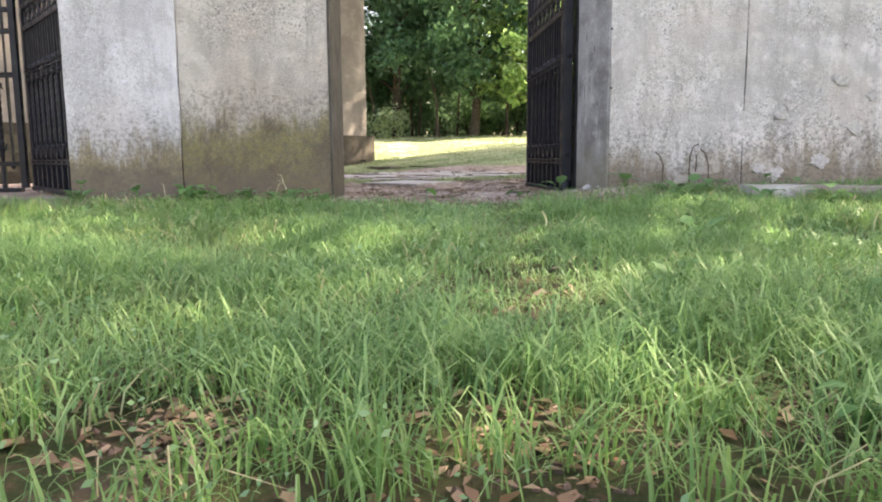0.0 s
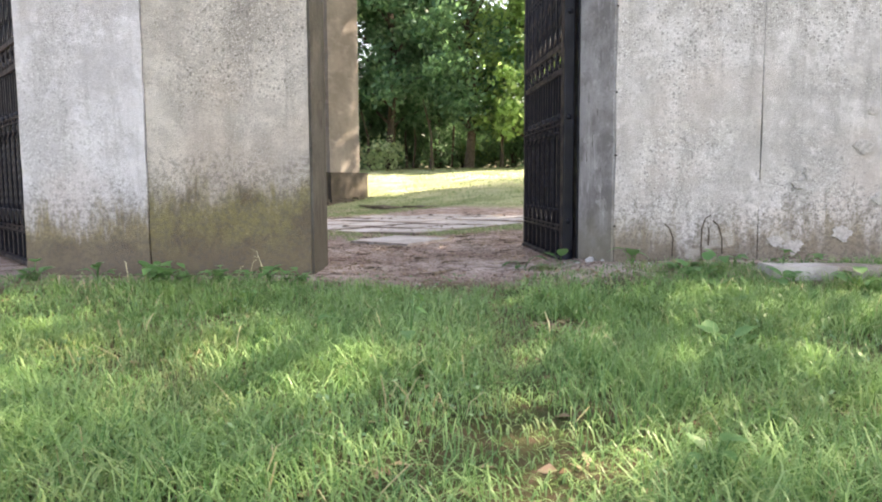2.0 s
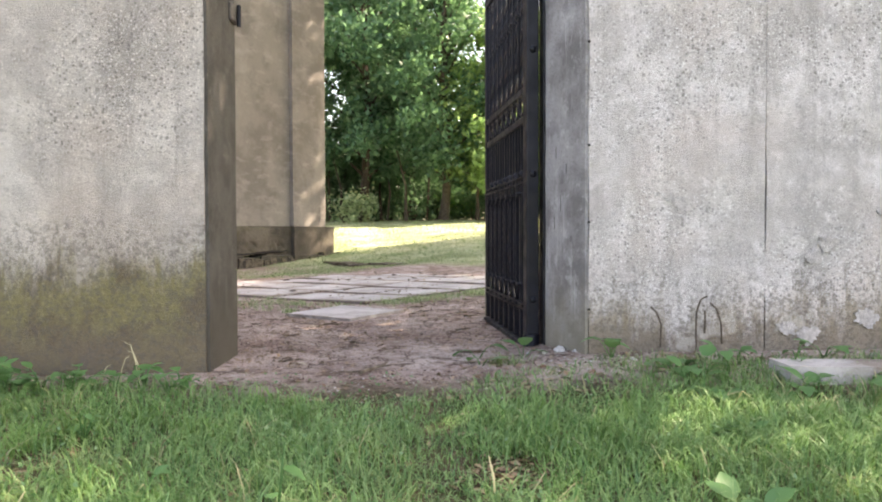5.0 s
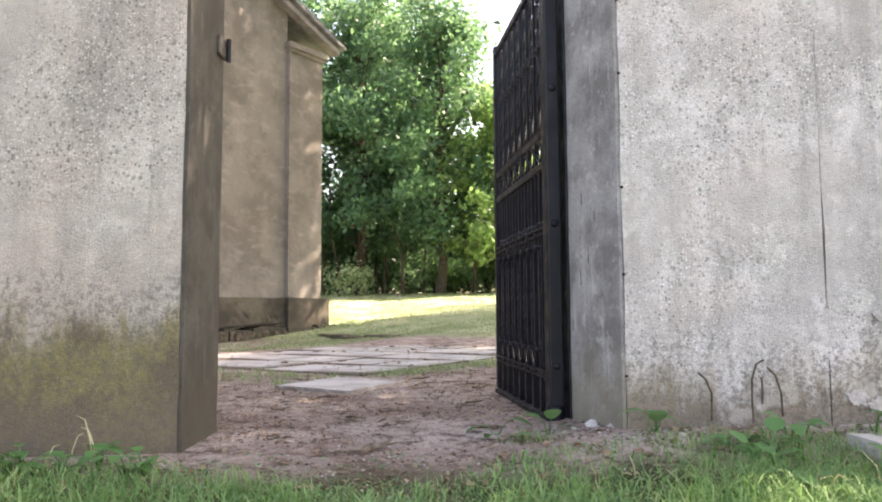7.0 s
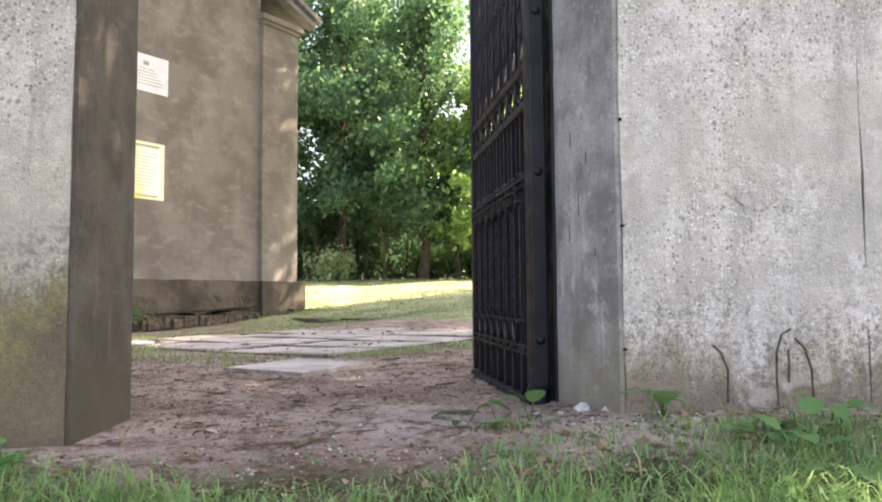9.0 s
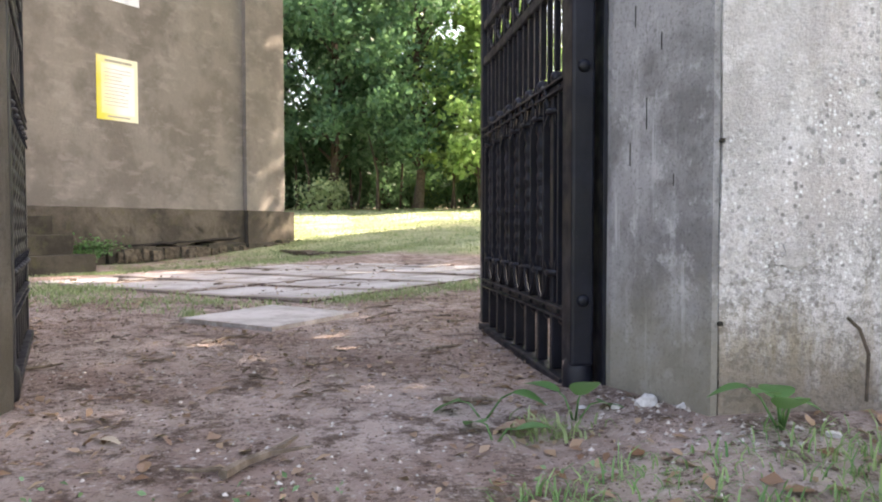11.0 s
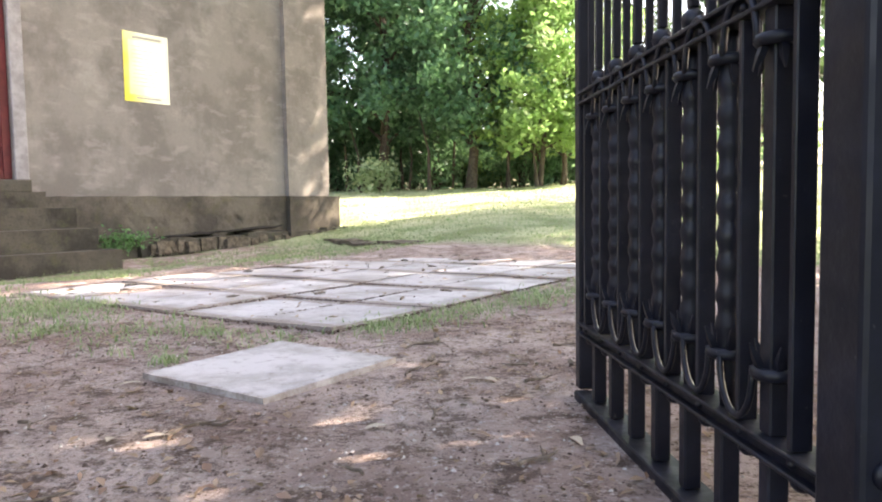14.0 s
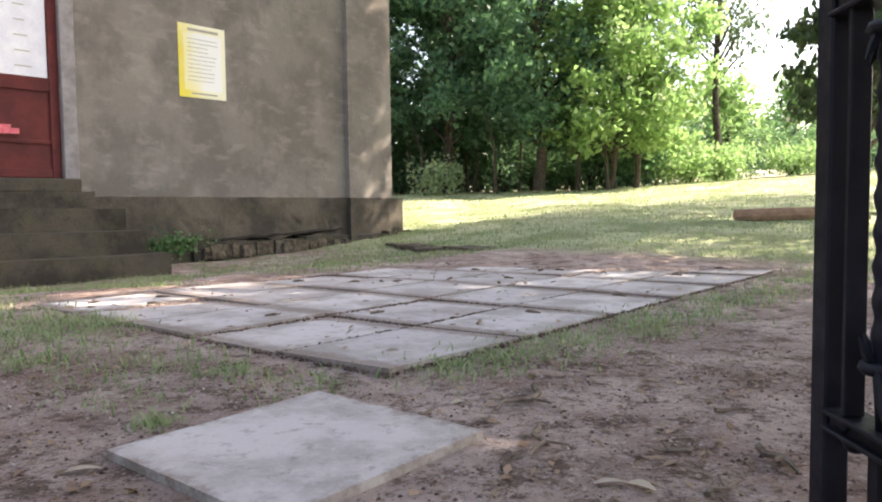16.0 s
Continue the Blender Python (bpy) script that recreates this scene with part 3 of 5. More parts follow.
    for k in range(8):
        s = 0.352 + PITCH * (k - 0.5)
        part("slim_bar", cube((s - 0.010, -0.018, 0.351), (s + 0.010, 0.036, 1.392), 0.003), M_IRON, g)
        part("slim_bar", cube((s - 0.011, -0.014, 1.454), (s + 0.011, 0.014, 1.9245), 0.003), M_IRON, g)
        bm = bmesh.new()
        bmesh.ops.create_uvsphere(bm, u_segments=10, v_segments=6, radius=0.032, matrix=pose(s, 0, 0.283))
        part("stud", bm, M_IRON, g, smooth=True)
        if 0 < k < 7:
            # pointed hoops swing from collar to collar round the slim bar
            for z, up in ((0.515, -1), (1.310, 1)):
                bm = bmesh.new()
                pts = []
                for n in range(13):
                    a = math.pi * (n / 12)
                    pts.append((s - (PITCH / 2 - 0.034) * math.cos(a), 0.040, z + up * 0.150 * math.sin(a) ** 0.9))
                tube(bm, pts, 0.0095, 6)
                part("hoop", bm, M_IRON, g, smooth=True)
        part("frieze_bar", cube((s - 0.018, -0.014, 1.9855), (s + 0.018, 0.014, 2.1845), 0.003), M_IRON, g)
        part("slim_bar", cube((s - 0.011, -0.014, 2.246), (s + 0.011, 0.014, 3.4995), 0.003), M_IRON, g)
    return g


leaf_right = build_gate_leaf("gate_leaf", pose(-0.307, 0.774, -0.012, 0, 0, 94.61), "black wrought-iron gate leaf standing open beside a pier")
# the leaf folded back behind the mossy pier, and the pair in the wide gateway
copy_thing(leaf_right, pose(-2.87, 0.74, 0.0, 0, 0, 114.5))["label"] = "black wrought-iron gate leaf folded back behind the mossy pier"
copy_thing(leaf_right, pose(-5.52, 0.32, 0.02, 0, 0, 131))["label"] = "black wrought-iron leaf of the wide gate, half open"
copy_thing(leaf_right, pose(-9.12, 1.75, 0.0, 0, 0, 3))["label"] = "black wrought-iron leaf of the wide gate, swung inwards"


# ---- the chapel ----
CHAPEL = pose(0, 0, 0, 0, 0, ANGLE)
FRONT = pose(0, 0, 0.015, 0, 0, ANGLE) @ Matrix.Scale(0.983, 4)
FY = 17.27


def prism(outline, y0, y1):
    """A plate with the given x-z outline between two depths."""
    bm = bmesh.new()
    a = [bm.verts.new((x, y0, z)) for x, z in outline]
    b = [bm.verts.new((x, y1, z)) for x, z in outline]
    n = len(outline)
    bm.faces.new(a)
    bm.faces.new(b[::-1])
    for k in range(n):
        bm.faces.new((a[k], b[k], b[(k + 1) % n], a[(k + 1) % n]))
    bmesh.ops.recalc_face_normals(bm, faces=bm.faces)
    return bm


def gable(x):
    return 10.80 + 0.42 * (14.42 - x) if x > 4.0 else 10.80 + 0.42 * (14.42 - 4.0) - 0.42 * (4.0 - x)


def build_chapel():
    c = thing("chapel", FRONT, "plain plastered chapel with a gabled front and stone plinth", "chapel", kind="structure")
    door = (2.65, 5.38, 1.60, 6.6)
    # the gabled front, built round the doorway
    part("front_wall", prism([(5.38, 1.22), (12.8, 1.22), (12.8, gable(12.8)), (5.38, gable(5.38))], FY, FY + 0.7), M_PLASTER, c)
    part("front_wall", prism([(-5.0, 1.22), (2.65, 1.22), (2.65, gable(2.65)), (-5.0, gable(-5.0))], FY, FY + 0.7), M_PLASTER, c)
    part("front_wall", prism([(2.65, 6.6), (5.38, 6.6), (5.38, gable(5.38)), (4.0, gable(4.0)), (2.65, gable(2.65))], FY, FY + 0.7), M_PLASTER, c)
    part("corner_pilaster", rough_block((12.8, FY - 0.16, 1.22), (14.42, FY + 0.9, 10.2), 0.5, 0.012, 8.0), M_PLASTER, c, "grey plaster corner pilaster")
    bm = cube((12.68, FY - 0.30, 10.2), (14.60, FY + 1.0, 10.42), 0.03, 2)
    box(bm, (12.74, FY - 0.23, 10.06), (14.50, FY + 0.95, 10.2), 0.02)
    part("pilaster_cap", bm, M_PLASTER, c)
    part("side_wall", cube((13.7, FY + 0.91, 0.0), (14.40, FY + 22, 10.6)), M_PLASTER, c)
    part("side_wall", cube((-6.3, FY + 0.71, 0.0), (-5.6, FY + 22, 10.6)), M_PLASTER, c)
    part("rear_wall", cube((-5.59, FY + 21.3, 0.0), (13.69, FY + 22, 10.6)), M_PLASTER, c)
    part("ceiling_slab", cube((-5.6, FY + 0.71, 9.6), (13.69, FY + 21.29, 9.8)), M_PLASTER, c)
    # plinth, sloped at its top, chipped along the foot
    bm = rough_block((5.70, FY - 0.14, 0.22), (12.72, FY + 0.5, 1.215), 0.16, 0.03, 9.0)
    for v in bm.verts:
        # the foot of the plinth has crumbled away unevenly
        if v.co.z < 0.55:
            v.co.y += 0.05 * max(0.0, noise.noise(Vector((v.co.x * 1.7, 3.0, v.co.z * 2.0)))) * 2
            v.co.z += 0.12 * noise.noise(Vector((v.co.x * 1.3, 0.0, 8.0)))
    part("plinth", bm, M_PLINTH, c, "dark stone plinth")
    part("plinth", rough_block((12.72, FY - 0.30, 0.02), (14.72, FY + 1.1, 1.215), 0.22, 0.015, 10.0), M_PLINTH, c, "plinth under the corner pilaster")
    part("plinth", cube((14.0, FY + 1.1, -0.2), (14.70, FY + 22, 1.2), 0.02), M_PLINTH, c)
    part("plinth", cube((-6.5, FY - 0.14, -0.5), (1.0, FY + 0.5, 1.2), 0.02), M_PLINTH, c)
    x = 6.2
    rng = random.Random(4)
    while x < 14.6:
        w = min(rng.uniform(0.7, 1.5), 14.75 - x)
        part("footing_stone", rough_block((x + 0.012, FY - 0.36 - rng.uniform(0, 0.12) - (0.16 if x > 12 else 0), -0.6), (x + w - 0.012, FY + 0.2, 0.13 + rng.uniform(-0.05, 0.04) + 0.012 * (x - 6)), 0.18, 0.025, x), M_STEP, c)
        x += w
    # broken stones and lumps of mortar along the footing
    for k in range(34):
        x, w, h = rng.uniform(8.0, 14.3), rng.uniform(0.16, 0.50), rng.uniform(-0.03, 0.07)
        y, z = FY - rng.uniform(0.36, 0.62) - (0.14 if x > 12 else 0), 0.02 + 0.012 * (x - 6)
        part("rubble_stone", rough_block((x, y, z - 0.25), (x + w, y + rng.uniform(0.12, 0.25), z + h), 0.09, 0.06, 60.0 + k), M_RUBBLE_DARK, c)
    # the open joint between plinth and footing
    bm = bmesh.new()
    pts = [Vector((8.6 + 0.28 * k, FY - 0.145 - (0.0 if k < 15 else 0.02), 0.19 + 0.012 * k + 0.05 * noise.noise(Vector((k * 0.9, 0, 3))))) for k in range(15)]
    tube(bm, pts, [0.02 + 0.035 * abs(math.sin(0.45 * k)) for k in range(15)], 5)
    part("open_joint", bm, M_VOID, c, "dark open crack along the plinth foot")
    # roof
    slope = math.atan(0.42)
    for side in (1, -1):
        bm = bmesh.new()
        edge = [(4.0, gable(4.0) + 0.12), (15.26, 10.80 - 0.42 * (15.26 - 14.42) + 0.30), (15.30, 10.80 - 0.42 * 0.88 + 0.46), (4.0, gable(4.0) + 0.42)]
        edge = [(x if side > 0 else 8.0 - x, z) for x, z in edge]
        part("roof", prism(edge, FY - 0.55, FY + 22.6), M_ROOF, c, "grey sheet roof with a shallow verge")
    bm = prism([(4.0, gable(4.0) - 0.16), (15.10, 10.80 - 0.42 * 0.68 + 0.02), (15.10, 10.80 - 0.42 * 0.68 + 0.20), (4.0, gable(4.0) + 0.10)], FY - 0.40, FY - 0.02)
    part("verge_board", bm, M_TRIM, c)
    # doorway
    part("door_jamb", cube((5.381, FY - 0.05, 1.586), (5.66, FY + 0.35, 6.85), 0.015), M_TRIM, c, "grey stone door jamb")
    part("door_jamb", cube((2.36, FY - 0.05, 1.586), (2.649, FY + 0.35, 6.85), 0.015), M_TRIM, c, "grey stone door jamb")
    part("door_sill", cube((2.3, FY - 0.16, 1.31), (5.66, FY + 0.3, 1.585), 0.03, 2), M_STEP, c, "worn dark stone door sill")
    d = part("door", cube((2.66, FY + 0.16, 1.60), (5.375, FY + 0.24, 6.59)), M_DOOR, c, "dark red wooden double door")
    part("door_stile", cube((5.20, FY + 0.10, 1.60), (5.374, FY + 0.16, 6.59), 0.01), M_DOOR, d)
    part("door_stile", cube((3.93, FY + 0.10, 1.60), (4.11, FY + 0.16, 6.59), 0.01), M_DOOR, d)
    for z0, z1 in ((1.60, 1.78), (2.28, 2.36), (3.34, 3.60), (6.3, 6.59)):
        part("door_rail", cube((4.111, FY + 0.105, z0), (5.199, FY + 0.158, z1), 0.01), M_DOOR, d)
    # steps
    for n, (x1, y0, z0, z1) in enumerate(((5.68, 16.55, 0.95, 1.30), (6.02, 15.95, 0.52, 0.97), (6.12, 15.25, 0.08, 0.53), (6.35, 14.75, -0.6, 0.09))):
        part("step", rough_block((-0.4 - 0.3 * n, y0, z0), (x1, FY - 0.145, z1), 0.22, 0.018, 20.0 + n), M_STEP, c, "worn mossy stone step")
    return c


build_chapel()


def on_front(name, label, x0, z0, x1, z1, material, category, lift=0.012):
    """A sheet fixed to the chapel front, its own origin at its lower corner."""
    t = thing(name, FRONT @ pose(x0, FY - lift, z0), label, category)
    part("sheet", cube((0, -0.004, 0), (x1 - x0, 0.006, z1 - z0)), material, t)
    return t


def build_posters():
    p = on_front("poster", "yellow and white printed notice on the chapel wall", 7.93, 3.54, 9.12, 5.22, M_YELLOW, "poster")
    w, h = 1.19, 1.68
    part("panel", cube((0.13, -0.008, 0.17), (w - 0.10, -0.0045, h - 0.20)), M_CREAM, p, "pale panel of small print")
    rng = random.Random(2)
    bm = bmesh.new()
    box(bm, (0.24, -0.011, h - 0.15), (w - 0.18, -0.0045, h - 0.09))
    part("heading", bm, M_INK, p)
    for k in range(11):
        z = h - 0.34 - k * 0.095
        part("text_line", cube((0.22, -0.010, z), (0.22 + rng.uniform(0.5, 0.78), -0.0085, z + 0.012)), M_INK, p)
    part("footer", cube((0.30, -0.010, 0.08), (0.95, -0.0045, 0.115)), M_INK, p)
    q = on_front("notice_sheet", "white printed notice sheet on the chapel wall", 7.95, 6.70, 9.20, 7.80, M_PAPER, "notice")
    part("emblem", cube((0.42, -0.010, 0.78), (0.60, -0.0045, 0.90), 0.002), M_INK, q)
    for k in range(6):
        z = 0.66 - k * 0.09
        part("text_line", cube((0.14, -0.009, z), (0.14 + rng.uniform(0.6, 0.95), -0.0045, z + 0.02)), M_INK, q)
    d = thing("door_notice", FRONT @ pose(4.14, FY + 0.150, 3.62), "bluish white notice sheet behind the door glazing bar", "notice")
    part("sheet", cube((0, 0, 0), (1.04, 0.006, 2.3)), M_PAPER, d)
    for k in range(7):
        part("text_line", cube((0.45, -0.003, 0.18 + 0.3 * k), (0.45 + rng.uniform(0.2, 0.4), -0.0005, 0.20 + 0.3 * k)), M_INK, d)
    r = thing("letter_box", FRONT @ pose(4.15, FY + 0.04, 2.44), "small pinkish red box on the chapel door", "letter box")
    part("body", cube((0, 0, 0), (0.44, 0.119, 0.12), 0.01), M_PINK, r)
    part("lid", cube((0.0, 0.02, 0.121), (0.30, 0.119, 0.19), 0.01), M_PINK, r)


build_posters()


# ---- trees ----
def build_tree(name, m, label, seed, tall, spread_r, clear, leaves, leaf, size, trunk_r, lean=0.0, droop=0.3, low=0.0):
    """Tapered trunk, limbs to clumps in an uneven crown, and single leaves round the clumps."""
    rng = np.random.default_rng(seed)
    t = thing(name, m, label, "tree", "wood")
    bm = bmesh.new()
    top = tall * 0.86
    spine = [Vector((lean * k / 9 + 0.25 * math.sin(k * 0.9 + seed), 0.25 * math.cos(k * 0.7 + seed), -0.5 + top * k / 9)) for k in range(10)]
    tube(bm, spine, [trunk_r * (1.25 if k == 0 else 1 - 0.085 * k) for k in range(10)], 9)
    clumps = []
    count = 34
    for k in range(count):
        f = (k + 0.5) / count
        h = clear + (tall - clear) * f
        rad = spread_r * (0.55 + 0.45 * math.sin(math.pi * min(1, 0.15 + 0.85 * f))) * rng.uniform(0.45, 1.05) * (1 if f < 0.8 else 0.6)
        a = k * 2.39996 + rng.uniform(-0.5, 0.5)
        s = min(h * 0.80, top * 0.98)
        root = spine[0].lerp(spine[-1], s / top)
        tip = Vector((root.x + rad * math.cos(a), root.y + rad * math.sin(a), h + rng.uniform(-0.6, 0.6)))
        mid = root.lerp(tip, 0.5) + Vector((0, 0, 0.12 * rad))
        r0 = trunk_r * 0.38 * (1 - 0.6 * f)
        tube(bm, [root, mid, tip], [r0, r0 * 0.6, r0 * 0.15], 5)
        clumps.append((tip, rng.uniform(0.9, 1.7)))
        clumps.append((mid, rng.uniform(0.7, 1.3)))
        clumps.append((root.lerp(tip, 0.8) + Vector(rng.normal(size=3) * 0.8), rng.uniform(0.7, 1.2)))
    part("trunk", bm, M_BARK, t)
    weights = np.array([r * r for _, r in clumps])
    pick = rng.choice(len(clumps), leaves, p=weights / weights.sum())
    mids, rads = np.array([c for c, _ in clumps]), np.array([r for _, r in clumps])
    off = rng.normal(size=(leaves, 3)) * np.array([1.0, 1.0, 0.72])
    off *= (rads[pick] * spread_r / 6.0 * 0.62)[:, None]
    pts = mids[pick] + off
    pts[:, 2] = np.maximum(pts[:, 2], low + rng.uniform(0, 0.6, leaves))
    me = leaf_mesh("crown", pts, size * rng.uniform(0.6, 1.3, leaves), leaf, rng, droop)
    ob = new("crown", me)
    ob.parent = t
    return t


def ground_pose(x, y, turn=0.0, size=1.0):
    return Matrix.Translation((x, y, float(height(x, y)))) @ pose(0, 0, 0, 0, 0, turn)


def build_wood():
    lab = "leafy green broadleaf tree at the edge of the wood"
    a = build_tree("tree", ground_pose(-5.5, 49), lab, 11, 24, 6.2, 4.0, 18000, M_LEAF, 0.43, 0.42, low=2.2)
    b = build_tree("tree", ground_pose(0.4, 46.5), lab, 12, 22, 5.2, 3.4, 17000, M_LEAF, 0.42, 0.36, low=2.6)
    c = build_tree("tree", ground_pose(6.4, 47.5), "yellow-green tree at the wood edge, its sunlight put into the leaf colour", 13, 15, 4.4, 2.5, 11000, M_LEAF_SUNLIT, 0.42, 0.2, low=1.6)
    for src, x, y, turn in ((b, -10.4, 48, 140), (a, -2.0, 55, 80), (b, -13.5, 52, 30), (a, -19, 50, 200), (b, -6, 58, 300),
                            (a, -15, 60, 20), (a, -26, 56, 60), (b, -4.5, 64, 210)):
        copy_thing(src, ground_pose(x, y, turn))
    for x, y, turn in ((4.9, 46.0, 70),):
        copy_thing(c, ground_pose(x, y, turn) @ Matrix.Identity(4))["label"] = "tree among darker wood, bright by sunlight put into its leaf colour"
    # slender dark stems of the understorey
    rng = random.Random(8)
    for k in range(26):
        x, y = rng.uniform(-14, 5.0), rng.uniform(45.5, 54)
        t = thing("sapling", ground_pose(x, y), "thin dark-barked sapling in the wood's shade", "sapling", "wood")
        bm = bmesh.new()
        hgt = rng.uniform(4, 7)
        tube(bm, [(0, 0, -0.3), (rng.uniform(-.3, .3), 0, hgt * 0.5), (rng.uniform(-.8, .8), rng.uniform(-.3, .3), hgt)], [rng.uniform(0.08, 0.2), 0.08, 0.03], 6)
        part("stem", bm, M_BARK, t)
    # tall open trees against the sky beyond the gap, and far ones
    build_tree("tall_tree", ground_pose(13.6, 55), "tall thin tree with hanging dark foliage against the sky", 15, 29, 4.2, 9.5, 4200, M_NEEDLE, 0.42, 0.30, droop=1.6, low=4)
    build_tree("hanging_tree", ground_pose(7.8, 20.6), "dark tree with dense hanging foliage beside the lawn", 22, 9.5, 2.0, 2.8, 6400, M_NEEDLE, 0.28, 0.2, droop=2.0, low=2.6)
    # the broadleaf one is added out of sight, for shade bands on the lawn
    build_tree("shade_tree", ground_pose(16.5, 30.0), "broadleaf tree added out of sight to shade the lawn", 23, 18, 6.0, 6.0, 4600, M_LEAF, 0.46, 0.35, low=5)
    d = build_tree("tree", ground_pose(19, 72), "distant pale green tree beyond the lawn", 16, 10, 4.6, 1.5, 5000, M_LEAF_SUNLIT, 0.5, 0.25, low=1.0)
    for x, y, turn in ((27, 76, 80), (14, 84, 160), (36, 80, 30), (24, 92, 200)):
        copy_thing(d, ground_pose(x, y, turn))
    # unseen trees added to shade the chapel front, the paving and the wall
    build_tree("shade_tree", ground_pose(9.6, 22.0), "tall dark tree with hanging branches, out of view, placed to shade the chapel", 17, 29, 7.8, 11.5, 30000, M_NEEDLE, 0.55, 0.42, droop=1.4, low=11)
    build_tree("shade_tree", ground_pose(7.4, 6.6), "unseen spreading broadleaf tree added behind the boundary wall for its shade", 18, 17, 6.0, 7.5, 13000, M_LEAF, 0.46, 0.4, low=6.5)
    build_tree("shade_tree", ground_pose(12.0, 12.6), "unseen open-crowned broadleaf tree added to shade the paving", 20, 20, 6.5, 8.0, 5200, M_LEAF, 0.46, 0.4, low=7)
    build_tree("shade_tree", ground_pose(11.5, -1.0), "unseen open-crowned broadleaf tree added for dapples before the wall", 19, 20, 6.5, 9.0, 4200, M_LEAF, 0.44, 0.4, low=8)


build_wood()


# ---- grass ----
# the line trodden through the grass to the gate
TRACK_Y, TRACK_X = (-7.3, -6.3, -4.9, -4.0, -3.0, -1.6, 0.0), (-1.62, -1.48, -1.30, -1.22, -1.19, -1.13, -1.09)
M_TUFT = leaf_material("fresh_grass", (0.085, 0.21, 0.055), (0.20, 0.33, 0.11), (0.32, 0.33, 0.13), 0.4)
M_DRYGRASS = leaf_material("straw_grass", (0.30, 0.25, 0.13), (0.52, 0.46, 0.27), None, 0.25)


def blades(name, xy, length, width, material, rng, label, bend=0.55):
    n = len(xy)
    root = np.column_stack([xy, height(xy[:, 0], xy[:, 1]) - 0.012])
    a = rng.uniform(0, 2 * math.pi, n)
    lean = np.column_stack([np.cos(a), np.sin(a), np.zeros(n)])
    side = np.column_stack([-np.sin(a), np.cos(a), np.zeros(n)])
    k = np.abs(rng.normal(bend, 0.34, n)).clip(0, 1.9)[:, None]
    up = np.array([0, 0, 1.0])
    L, W = length[:, None], width[:, None]
    p0, p1, p2, p3 = root, root + L * (0.36 * up + 0.08 * k * lean), root + L * ((0.70 - 0.10 * k) * up + 0.32 * k * lean), root + L * ((0.96 - 0.40 * k) * up + 0.72 * k * lean)
    v = np.stack([p0 - side * W * 0.45, p0 + side * W * 0.45, p1 - side * W * 0.5, p1 + side * W * 0.5,
                  p2 - side * W * 0.33, p2 + side * W * 0.33, p3 - side * W * 0.04, p3 + side * W * 0.04], 1)
    ob = new(name, strips(name, v, 4, material))
    return tagged(ob, label, "grass", kind="stuff")


def patchy(x, y, scale, seed):
    return np.array([noise.noise(Vector((a * scale, b * scale, seed))) for a, b in zip(x, y)])


# bare trodden spots in the meadow: x, y and radius
BARE = ((-0.83, -2.08, 0.26), (-3.21, -1.97, 0.30), (-2.13, -2.52, 0.20), (-1.70, -2.6, 0.18), (-1.5, -5.6, 0.30), (-0.78, -5.33, 0.28), (-2.25, -5.6, 0.22), (0.30, -3.66, 0.18))


